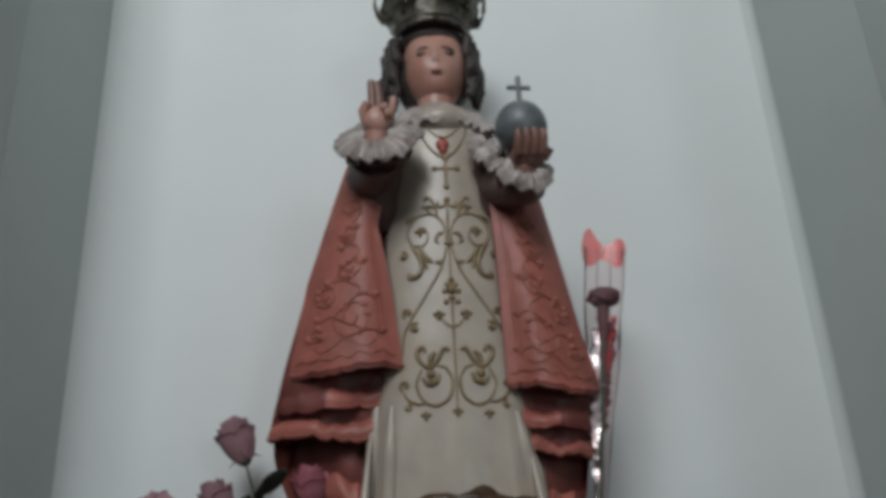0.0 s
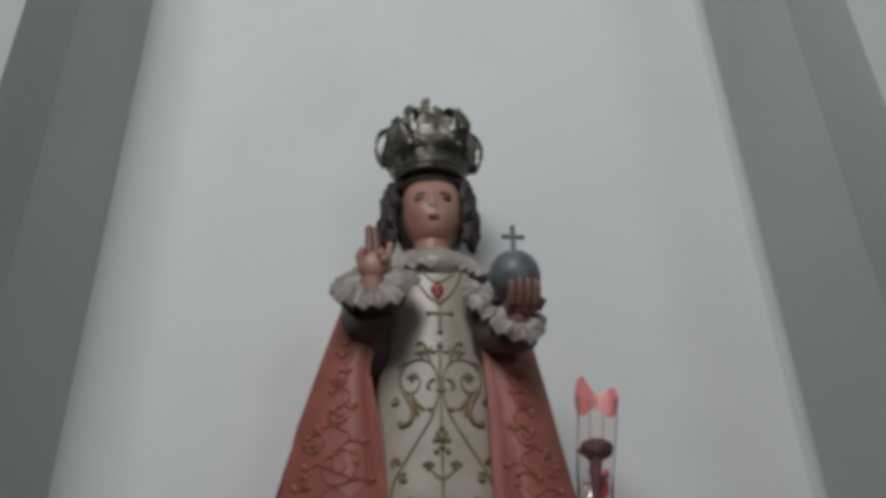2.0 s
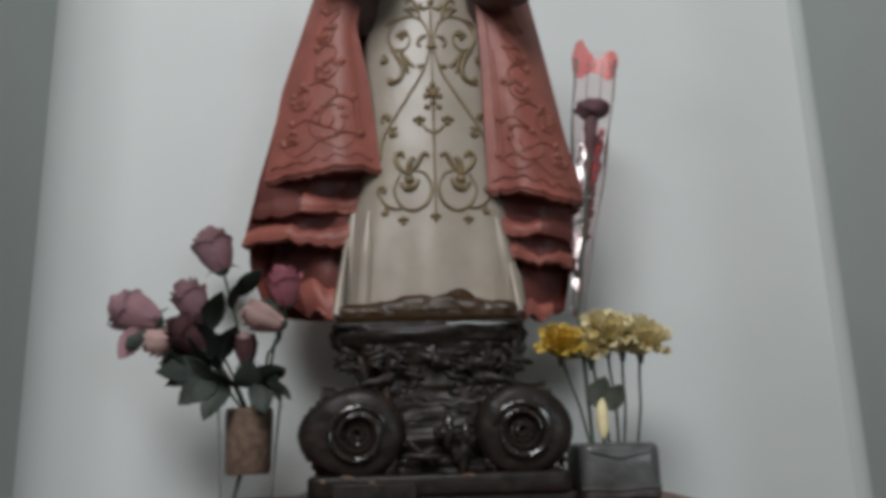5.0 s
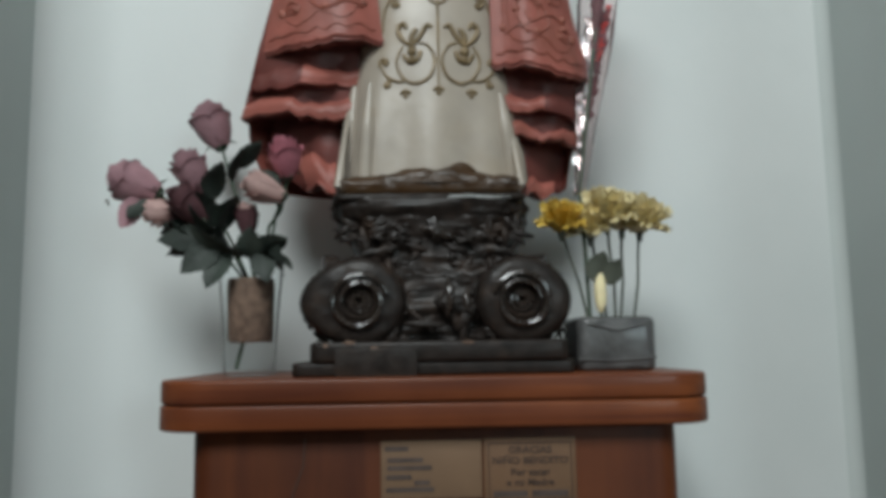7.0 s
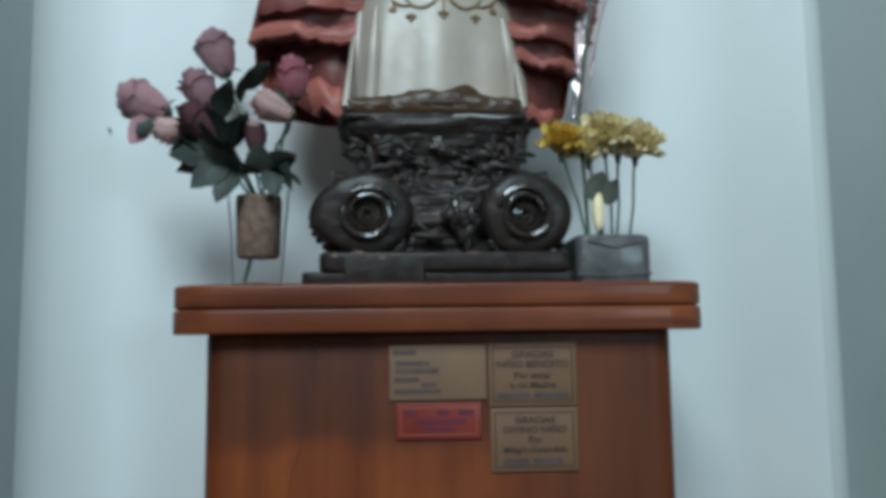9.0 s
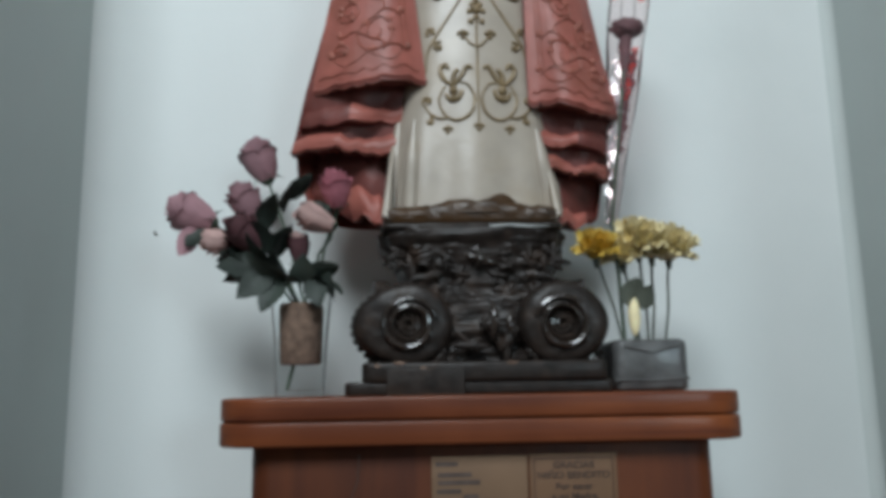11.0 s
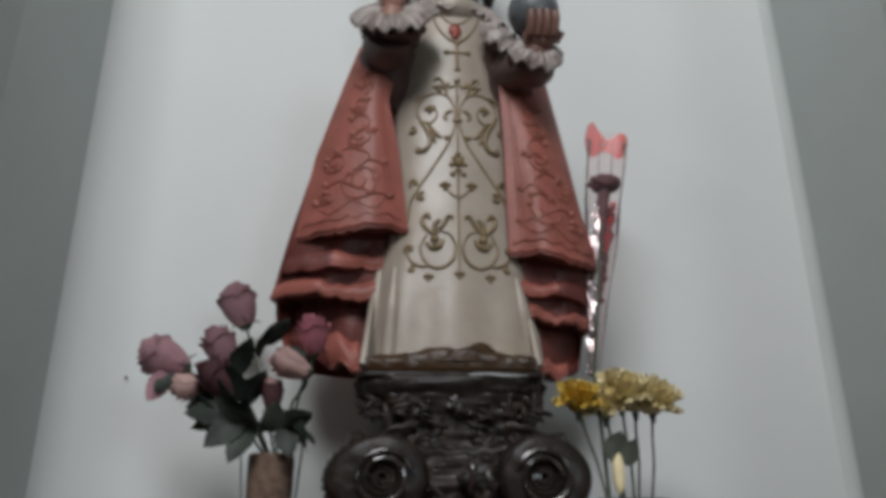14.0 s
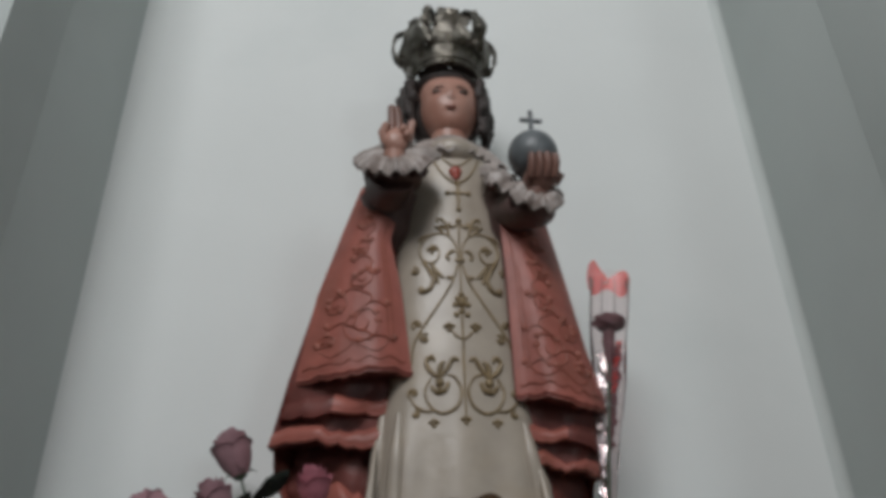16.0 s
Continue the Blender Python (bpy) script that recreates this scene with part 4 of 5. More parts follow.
ST.grid(lambda u, v: band_at(u, v), 72, 6, K_CROWN, True)
ST.grid(lambda u, v: band_at(u, v, -0.0022), 72, 6, K_CROWN, True)
for v, r in ((0.0, 0.0026), (0.28, 0.0014), (1.0, 0.0020)):
    ST.tube([band_at(k / 60, v, 0.0006) for k in range(61)], r, K_CROWN, 6)
ARCH = [(0.0570, 2.0890), (0.0680, 2.0930), (0.0755, 2.1080), (0.0775, 2.1260), (0.0725, 2.1440), (0.0600, 2.1550), (0.0420, 2.1580), (0.0240, 2.1560), (0.0060, 2.1540)]
LEAFY = [(0.0570, 2.0890), (0.0610, 2.0930), (0.0655, 2.1060), (0.0670, 2.1200), (0.0650, 2.1340), (0.0625, 2.1450), (0.0640, 2.1520)]


def plate(line, turn, half, rough=0.0, nv=30, curl_edge=0.0):
    """A thin hammered strip that follows the line out from the band; its edges are ragged."""
    def at(u, v, push=0.0):
        r, z = at_poly(line, v)
        w = half(v) * (1 + 0.22 * noise.noise(Vector((v * 9, turn * 3, 5 if u > 0.5 else 9))))
        side = (u - 0.5) * 2 * w
        r += 0.0022 * noise.noise(Vector((u * 3 + turn * 4, v * 8, 1.0))) + rough * math.cos(u * 2 * math.pi) + push - curl_edge * abs(u - 0.5)
        c, q = math.cos(turn), math.sin(turn)
        return (CR[0] + r * c - side * q, CR[1] + r * q + side * c, z + 0.0025 * noise.noise(Vector((u * 4, v * 5, turn))) * min(1, v * 9))
    ST.grid(lambda u, v: at(u, v), 8, nv, K_CROWN)
    ST.grid(lambda u, v: at(u, v, -0.0016), 8, nv, K_CROWN)
    for edge in (0.0, 1.0):
        ST.tube([at(edge, q / nv, -0.0008) for q in range(nv + 1)], 0.0012, K_CROWN, 5)


for k in range(6):
    a = 2 * math.pi * k / 6 + 0.10
    big = (1.0, 1.0, 1.0, 0.8, 0.75, 1.7)[k]
    plate(ARCH, a, lambda v, k=k, big=big: big * (0.0062 + 0.0030 * abs(math.sin(v * 11 + k * 2.0))) * (1 - 0.45 * v), 0.0012)
    out, side = Vector((math.cos(a), math.sin(a), 0)), Vector((-math.sin(a), math.cos(a), 0))
    for q, r_ in ((0.10, 0.0070), (0.30, 0.0050), (0.55, 0.0058)):
        r, z = at_poly(ARCH, q)
        ST.blob(Vector((CR[0], CR[1], z)) + out * (r + 0.001), (r_ * (0.35 + 0.65 * abs(side.x)), r_ * (0.35 + 0.65 * abs(side.y)), r_), K_CROWN, 10, 7, lambda p: 1 + 0.3 * noise.noise(p * 3 + out * 5))
    b = a + math.pi / 6
    plate(LEAFY, b, lambda v, k=k: 0.003 + 0.0225 * abs(math.sin(math.pi * (0.28 + 0.66 * v))) * (1 + 0.25 * math.sin(v * 16 + k)), 0.0020, 22, 0.010)
ST.blob((CR[0] - 0.006, CR[1], 2.1680), (0.0120, 0.0120, 0.0120), K_CROWN, 20, 14, lambda p: 1 + 0.18 * noise.noise(p * 3))
# extra bright blob, set forward so the ball's glint shows to the camera
ST.blob((CR[0] - 0.0155, CR[1] - 0.031, 2.1570), (0.0085, 0.0050, 0.0090), K_GLINT, 18, 12, lambda p: 1 + 0.35 * noise.noise(p * 3))
ST.tube([(CR[0] - 0.006, CR[1], 2.16), (CR[0] - 0.006, CR[1], 2.2130)], 0.0036, K_CROWN, 8)
for arm, q0 in ((Vector((-1, 0, -0.05)), 4), (Vector((1, 0, 0.05)), 3), (Vector((0.12, 0, 1)), 3)):
    for q in range(q0):
        c = Vector((CR[0] - 0.006, CR[1], 2.1950)) + arm * (0.005 + 0.0060 * q)
        ST.blob(c, (0.0056 + 0.0006 * q, 0.0024, 0.0056 + 0.0006 * q), K_CROWN, 12, 8, lambda p: 1 + 0.45 * noise.noise(p * 2.6 + arm * (3 + q)))

# ---- blessing and holding limbs, orb with cross ----
ST.tube([(-0.072, 0.812, 1.838), (-0.071, 0.806, 1.868)], 0.014, K_SKIN, 12)
ST.blob((-0.070, 0.803, 1.884), (0.0165, 0.011, 0.019), K_SKIN, 16, 12)
for x0, x1, top, r in ((-0.0745, -0.0755, 1.932, 0.0062), (-0.0665, -0.069, 1.930, 0.0060)):
    ST.tube([(x0, 0.802, 1.895), (x0, 0.799, 1.912), (x1, 0.800, top)], lambda s: r * (1 - 0.2 * s), K_SHADESKIN, 10)
    ST.blob((x1, 0.800, top), (r * 0.8, r * 0.8, r * 0.9), K_SHADESKIN, 10, 8)
for x, z in ((-0.060, 1.894), (-0.056, 1.886)):
    ST.blob((x, 0.795, z), (0.0062, 0.009, 0.007), K_SKIN, 10, 8)
ST.tube([(-0.082, 0.803, 1.880), (-0.086, 0.797, 1.893), (-0.080, 0.793, 1.902)], lambda s: 0.0062 - 0.001 * s, K_SKIN, 10)
ST.tube([(-0.054, 0.805, 1.884), (-0.051, 0.80, 1.900), (-0.049, 0.80, 1.912)], lambda s: 0.0052 - 0.001 * s, K_SKIN, 10)
ST.blob((0.100, 0.805, 1.868), (0.031, 0.031, 0.033), K_ORB, 32, 22)
ST.tube([(0.101, 0.805, 1.898), (0.1015, 0.805, 1.938)], 0.0030, K_ORB, 8)
ST.tube([(0.0875, 0.805, 1.924), (0.1155, 0.805, 1.922)], 0.0030, K_ORB, 8)
ST.tube([(0.090, 0.815, 1.7940), (0.102, 0.806, 1.8170)], 0.016, K_SHADESKIN, 12)
ST.blob((0.104, 0.800, 1.8270), (0.021, 0.018, 0.017), K_SHADESKIN, 16, 12)
for k in range(4):
    x = 0.090 + 0.0095 * k
    ST.tube([(x, 0.785, 1.8230), (x + 0.001, 0.772, 1.8360), (x + 0.001, 0.773, 1.8490 - 0.002 * abs(k - 1.5))], lambda s: 0.0056 - 0.0012 * s, K_SHADESKIN, 8)
ST.tube([(0.122, 0.80, 1.8230), (0.130, 0.792, 1.8330)], lambda s: 0.0056 - 0.001 * s, K_SHADESKIN, 8)
tagged(new("statue", ST.mesh("statue", [TUNIC, CAPE, LINING_SHADE, GILT, RELIEF, SKIN, HAIR, LACE, ORB, CROWN, HEART, MOUND, BLUSH, BROW, SLEEVE, SHADESKIN, GLINT], 60)),
       "painted crowned statue in ivory tunic and coral cape", "statue")

# ---- flowers ----
def petal(size, ring, seed, nu=10, nv=9):
    """One petal of a half-closed rose: a patch of the bloom's barrel, with a rolled lip."""
    rnd = random.Random(seed)
    ph, tall = rnd.uniform(0, 6), (1.50, 1.42, 1.22)[ring] * rnd.uniform(0.95, 1.05)
    wide, rad, lip = (1.15, 1.0, 0.95)[ring], (0.36, 0.50, 0.60)[ring], (0.02, 0.14, 0.32)[ring] * rnd.uniform(0.7, 1.3)
    def at(u, v):
        s = (u - 0.5) * 2
        a = s * wide * (0.62 + 0.38 * math.sin(math.pi * min(1, 0.1 + 0.55 * v)))
        r = rad * (0.30 + 0.70 * math.sin(math.pi * (0.08 + 0.52 * v))) + lip * max(0, v - 0.72) ** 1.5 * 2.2 + 0.03 * math.sin(4 * s + ph) * v
        return Vector((r * math.sin(a), -r * math.cos(a), tall * v * (1 - 0.16 * abs(s) ** 3) + 0.03 * math.sin(5 * s + ph) * v - (0.10 * lip / 0.3 if v > 0.95 else 0))) * size
    return Geo().grid(at, nu, nv)


def pose_from(p, d, spin=0.0):
    q = Vector((0, 0, 1)).rotation_difference(Vector(d).normalized())
    return Matrix.Translation(p) @ q.to_matrix().to_4x4() @ Matrix.Rotation(spin, 4, "Z")


def leaf_geo(length, width, bend, seed):
    rnd = random.Random(seed)
    ph = rnd.uniform(0, 6)
    def at(u, v):
        s = (u - 0.5) * 2
        half = width * math.sin(math.pi * v ** 0.8) ** 0.8 * (1 + 0.06 * math.sin(v * 40))
        return Vector((half * s, 0.25 * half * abs(s) - bend * length * v * v + 0.04 * length * math.sin(4 * v + ph) * s, length * v))
    return Geo().grid(at, 6, 12)


PETALS = {}


def rose(base, mouth, d, size, petals, outer, leaves, name="artificial_rose", label="faded pink cloth rose in a glass vase", stem=STEM, group="vase roses", count=11):
    """A rose: stem from base to the bloom's foot at mouth, bloom opening along d, leaves along the stem."""
    t = thing(name, label, "flower", group)
    move = Vector((0.006, 0, 0.001)) if group == "vase roses" else Vector((0, 0, 0))
    b, m = Vector(base), Vector(mouth) + move
    mid = b.lerp(m, 0.55) + Vector((0.006 * math.sin(m.x * 90), 0.004, 0.010))
    bend = [b, b.lerp(mid, 0.5) + Vector((0, 0, 0.004)), mid, mid.lerp(m, 0.6) + Vector(d).normalized() * -0.004, m]
    s = part("stem", Geo().tube([Vector((at_poly(bend, k / 20))) for k in range(21)], 0.0016, 0, 6), stem, t)
    part("calyx", Geo().blob(m + Vector(d).normalized() * size * 0.08, (size * 0.26, size * 0.26, size * 0.26), 0, 12, 8), stem, t)
    core = part("bud", Geo().blob((0, 0, 0), (size * 0.30, size * 0.30, size * 0.62), 0, 16, 12, lambda p: 1 + 0.10 * math.sin(math.atan2(p.y, p.x) * 3 + p.z * 5)), petals, t)
    core.matrix_basis = pose_from(m + Vector(d).normalized() * size * 0.78, d)
    for k in range(count):
        ring = 0 if k < 3 else (1 if k < 7 else 2)
        look_of = outer if ring else petals
        key = (round(size, 4), ring, k % 3, look_of.name)
        if key not in PETALS:
            PETALS[key] = petal(size, ring, k % 3 + ring * 5).mesh("petal", look_of)
        o = new("petal", PETALS[key])
        o.parent = t
        o.matrix_basis = pose_from(m, d, k * (2.2, 1.7, 1.75)[ring] + ring + size * 60)
    for k in range(4):
        g = Geo().tube([(0, 0, 0), (0, -size * 0.35, size * 0.12), (0, -size * 0.62, -size * 0.05)], lambda q: size * 0.09 * (1 - q * 0.9), 0, 6, 0.4)
        o = part("sepal", g, stem, t)
        o.matrix_basis = pose_from(m, d, k * 1.6 + 0.4)
    for k, (p, ld, ln, wd) in enumerate(leaves):
        o = part("leaf", leaf_geo(ln, wd, 0.25, k + int(ln * 1e4)), LEAF, t, "dark green cloth leaf")
        o.matrix_basis = pose_from(Vector(p) + move, ld, 0.5 + k * 0.9)
    return t


vase = thing("glass_vase", "clear glass tumbler vase holding a brown foam plug", "vase", at=(-0.1875, 0.875, LID))
part("glass", Geo().lathe((0, 0, 0), [(0.0, 0.0005), (0.0245, 0.0005), (0.0258, 0.003), (0.0288, 0.06), (0.0338, 0.116), (0.0332, 0.118), (0.0324, 0.116), (0.0275, 0.06), (0.0244, 0.007), (0.0, 0.006)], 0, 40), GLASS, vase, angle=60)
foam = tagged(new("flower_foam", Geo().lathe((-0.187, 0.875, LID), [(0.0, 0.034), (0.0205, 0.034), (0.0224, 0.037), (0.0240, 0.092), (0.0230, 0.099), (0.0, 0.101)], 0, 28).mesh("flower_foam", FOAM)), "brown porous foam plug inside the glass vase", "foam")
part("loose_stem", Geo().tube([(-0.014, 0.0, 0.007), (-0.006, 0.002, 0.04)], 0.0022, 0, 6), STEM, vase)
part("rim", Geo().tube([(0.0334 * math.cos(a), 0.0334 * math.sin(a), 0.1170) for a in [2 * math.pi * k / 40 for k in range(41)]], 0.0011, 0, 6), GLASS, vase)

V = (-0.180, 0.875, LID + 0.095)
rose((V[0] - 0.012, V[1], V[2]), (-0.292, 0.878, 1.444), (-0.93, -0.15, 0.42), 0.034, PETAL, PETAL,
     [((-0.296, 0.872, 1.446), (-0.55, -0.2, -0.8), 0.040, 0.011), ((-0.262, 0.872, 1.430), (-0.4, -0.3, -0.75), 0.035, 0.012)])
rose((V[0] - 0.004, V[1] + 0.004, V[2]), (-0.250, 0.968, 1.517), (-0.36, -0.1, 0.93), 0.035, PETAL, PETAL,
     [((-0.210, 0.880, 1.470), (0.62, -0.3, 0.72), 0.042, 0.011), ((-0.214, 0.878, 1.455), (0.15, -0.3, 0.9), 0.040, 0.012)])
rose((V[0] - 0.008, V[1] - 0.004, V[2]), (-0.246, 0.870, 1.446), (-0.40, -0.25, 0.88), 0.029, PETAL, PETAL,
     [((-0.236, 0.866, 1.432), (0.3, -0.4, 0.85), 0.050, 0.013), ((-0.240, 0.866, 1.425), (-0.8, -0.3, -0.3), 0.036, 0.013)])
rose((V[0] + 0.008, V[1], V[2]), (-0.152, 0.850, 1.455), (-0.10, -0.30, 0.95), 0.027, HOT, HOT,
     [((-0.157, 0.852, 1.452), (-0.95, -0.2, 0.05), 0.032, 0.010)], label="deep pink cloth rosebud in a glass vase")
rose((V[0] + 0.004, V[1] - 0.004, V[2]), (-0.158, 0.858, 1.436), (-0.85, -0.35, 0.35), 0.028, PALE, PALE, [], label="pale pink cloth rose in a glass vase", count=9)
dusky = rose((V[0] - 0.006, V[1] - 0.008, V[2]), (-0.240, 0.862, 1.412), (-0.55, -0.45, 0.70), 0.030, DARKROSE, DARKROSE,
     [((-0.228, 0.856, 1.400), (-0.95, -0.25, -0.28), 0.055, 0.016), ((-0.216, 0.854, 1.395), (0.1, -0.6, 0.75), 0.045, 0.015), ((-0.222, 0.856, 1.398), (-0.5, -0.6, 0.3), 0.045, 0.015)], label="dusky faded cloth rose in a glass vase")
for k, (p, d, ln, wd) in enumerate((((-0.225, 0.862, 1.405), (-0.2, -0.5, 0.85), 0.045, 0.015), ((-0.215, 0.860, 1.400), (0.35, -0.5, 0.8), 0.05, 0.014), ((-0.235, 0.868, 1.402), (-0.75, -0.5, 0.1), 0.038, 0.014), ((-0.205, 0.858, 1.385), (-0.2, -0.8, 0.3), 0.036, 0.015), ((-0.250, 0.868, 1.415), (-0.6, -0.4, -0.5), 0.032, 0.012), ((-0.214, 0.852, 1.388), (-0.75, -0.3, -0.55), 0.048, 0.016), ((-0.204, 0.850, 1.378), (-0.5, -0.45, -0.75), 0.042, 0.015), ((-0.222, 0.866, 1.392), (-0.85, -0.1, -0.15), 0.050, 0.015), ((-0.168, 0.850, 1.386), (0.62, -0.3, -0.68), 0.044, 0.013), ((-0.172, 0.848, 1.378), (0.25, -0.5, -0.7), 0.036, 0.013))):
    o = part("leaf", leaf_geo(ln, wd, 0.2, k + 60), LEAF, dusky, "dark green cloth leaf")
    o.matrix_basis = pose_from(p, d, k * 0.8)
rose((V[0] - 0.002, V[1] - 0.008, V[2]), (-0.193, 0.856, 1.395), (-0.05, -0.35, 0.95), 0.022, PALE, DARKROSE,
     [((-0.186, 0.852, 1.375), (0.80, -0.35, 0.45), 0.045, 0.014), ((-0.182, 0.852, 1.380), (0.92, -0.3, -0.25), 0.042, 0.013), ((-0.188, 0.852, 1.375), (-0.75, -0.35, 0.15), 0.066, 0.017), ((-0.190, 0.850, 1.372), (0.15, -0.7, 0.6), 0.035, 0.014)], label="small brownish cloth rosebud in a glass vase", count=8)
rose((V[0] - 0.010, V[1], V[2]), (-0.263, 0.872, 1.425), (-0.85, -0.30, -0.10), 0.026, PALE, PALE, [((-0.262, 0.866, 1.422), (-0.1, -0.3, -0.9), 0.030, 0.010)], label="pale drooping cloth rose in a glass vase", count=9)

# ---- carnations in a wrapped block ----
block = thing("foam_block", "grey film-wrapped flower foam block on the pedestal lid", "foam block", at=(0.184, 0.885, LID))
part("wrapping", Geo().block(-0.040, 0.040, -0.045, 0.045, 0.0, 0.054, r=0.006, corner=0.012, seg=5), FILM, block)
part("film_crease", Geo().tube([(-0.040, -0.0455, 0.012), (-0.01, -0.0462, 0.010), (0.038, -0.0455, 0.013)], 0.0014, 0, 6), FILM, block)
part("film_crease", Geo().tube([(-0.030, -0.0455, 0.047), (0.0, -0.0462, 0.040), (0.030, -0.0455, 0.046)], 0.0012, 0, 6), FILM, block)

FRILL = {}


def carnation(foot, head, size, material, label, lean=(0, 0, 1)):
    t = thing("carnation", label, "flower", "block carnations")
    f, h = Vector(foot), Vector(head)
    part("stem", Geo().tube([f, f.lerp(h, 0.4) + Vector((0.002, 0, 0)), f.lerp(h, 0.75), h], 0.0015, 0, 6), STEMPALE, t)
    part("calyx", Geo().tube([h - Vector((0, 0, 0.012)), h, h + Vector((0, 0, 0.006))], lambda s: 0.0025 + 0.004 * s, 0, 8), STEMPALE, t)
    part("core", Geo().blob(h + Vector((0, 0, size * 0.62)), (size * 0.78, size * 0.78, size * 0.72), 0, 14, 10, lambda p: 1 + 0.2 * noise.noise(p * 4)), material, t)
    for k in range(26):
        ring = 0 if k < 6 else (1 if k < 15 else 2)
        key = (k % 4, material.name)
        if key not in FRILL:
            ph = k * 1.3
            def at(u, v, ph=ph):
                s = (u - 0.5) * 2
                half = 0.62 * (0.2 + 0.8 * v)
                return Vector((half * s, -0.18 * v * v + 0.10 * math.sin(s * 9 + ph) * v, v * (1 - 0.14 * s * s) + 0.08 * math.sin(s * 14 + ph) * v))
            FRILL[key] = Geo().grid(at, 12, 6).mesh("frilled_petal", material)
        o = new("frilled_petal", FRILL[key])
        o.parent = t
        tilt = (0.12, 0.55, 1.05)[ring] + 0.12 * math.sin(k * 1.7)
        o.matrix_basis = pose_from(h + Vector((0, 0, 0.002)), lean, k * 2.39) @ Matrix.Rotation(tilt, 4, "X") @ Matrix.Scale(size * (1.46 - 0.10 * ring + 0.10 * (k % 3)), 4)
    return t


hang = [o for o in scene.objects if o.name == "artificial_rose"][0]
for p, d, sz in (((-0.300, 0.868, 1.440), (-0.45, -0.25, -0.85), 0.030), ((-0.262, 0.866, 1.424), (-0.2, -0.4, -0.9), 0.024)):
    o = part("loose_petal", leaf_geo(sz * 1.35, sz * 0.40, 0.15, int(sz * 900)), PETAL, hang, "drooping faded petal")
    o.matrix_basis = pose_from(p, d, 0.4)
carnation((0.157, 0.850, LID + 0.052), (0.1320, 0.845, 1.397), 0.0185, YELLOW, "bright yellow carnation stuck in the foam block", (0, -0.3, 1))
carnation((0.181, 0.872, LID + 0.052), (0.168, 0.872, 1.395), 0.021, CREAM, "pale yellow carnation stuck in the foam block", (-0.2, -0.3, 1))
carnation((0.188, 0.862, LID + 0.052), (0.184, 0.865, 1.406), 0.023, CREAM, "pale yellow carnation stuck in the foam block", (0, -0.3, 1))
carnation((0.198, 0.880, LID + 0.052), (0.204, 0.884, 1.404), 0.022, CREAM, "pale yellow carnation stuck in the foam block", (0.1, -0.3, 1))
carnation((0.212, 0.880, LID + 0.052), (0.223, 0.884, 1.401), 0.023, CREAM, "pale yellow carnation stuck in the foam block", (0.3, -0.25, 1))
sprig = thing("leaf_sprig", "short sprig with grey-green leaves and a pale bud", "leaf", "block carnations")
part("bud", Geo().blob((0.170, 0.848, 1.334), (0.0065, 0.006, 0.022), 0, 12, 10), CREAM, sprig, "pale yellow closed bud")
part("stem", Geo().tube([(0.171, 0.850, LID + 0.052), (0.170, 0.848, 1.335)], 0.0018, 0, 6), STEMPALE, sprig)
for p, d, ln, wd in (((0.164, 0.846, 1.343), (0.25, -0.2, 0.9), 0.034, 0.013), ((0.178, 0.847, 1.340), (0.35, -0.2, 0.9), 0.030, 0.011)):
    o = part("leaf", leaf_geo(ln, wd, 0.1, int(ln * 1e4)), STEMPALE, sprig)
    o.matrix_basis = pose_from(p, d, 0.2)

# ---- the wrapped single rose ----
gift = thing("wrapped_rose", "single dark rose in a clear sleeve with a red printed top", "flower")
A, B = Vector((0.1565, 0.865, 1.44)), Vector((0.2045, 0.893, 1.764))
AX = (B - A).normalized()
SIDE = Vector((1, -0.1, 0)).cross(AX).cross(AX).normalized() * -1


BOW = A.lerp(B, 0.945)


def sleeve(u, v, grow=0.0):
    w = curve_of([(0, 0.006), (0.2, 0.010), (0.5, 0.0190), (0.8, 0.0235), (1, 0.0250)], v) + grow
    a = u * 2 * math.pi
    nrm = AX.cross(SIDE).normalized()
    r = w * (1 + 0.04 * math.sin(a * 5 + v * 17))
    return A.lerp(B, v) + SIDE * r * math.cos(a) + nrm * r * 0.55 * math.sin(a)


part("sleeve", Geo().grid(lambda u, v: sleeve(u, v * 0.95), 28, 26, 0, True), CELLO, gift, "clear cellophane sleeve")
def bow(u, v):
    s = (u - 0.5) * 2
    nrm = AX.cross(SIDE).normalized()
    lobe = math.sqrt(max(0.0, 1 - ((abs(s) - 0.60) / 0.40) ** 2)) if abs(s) > 0.60 else 1.0
    waist = 0.30 + 0.70 * min(1, (abs(s) / 0.60)) ** 1.4
    top = (0.030 if s < 0 else 0.017) * waist * lobe + 0.002
    low = -0.019 * (0.35 + 0.65 * min(1, abs(s) / 0.55) ** 1.5) * lobe - 0.003
    return BOW + SIDE * 0.0270 * s + AX * (low + (top - low) * v) + nrm * 0.0145 * math.sqrt(max(0, 1 - 0.9 * s * s))
front_print = Geo().grid(bow, 24, 8)
part("red_print", front_print, REDFILM, gift, "translucent red butterfly-shaped print")
part("white_spot", Geo().blob(BOW + AX.cross(SIDE).normalized() * 0.0150, (0.005, 0.001, 0.0035), 0, 12, 6), PALE, gift)
for s in (-0.35, 0.45):
    part("print_line", Geo().tube([A.lerp(B, q) + SIDE * 0.02 * s + AX.cross(SIDE).normalized() * 0.011 for q in (0.72, 0.8, 0.9, 0.96)], 0.0006, 0, 5), GREYINK, gift)
bloom = A.lerp(B, 0.74)
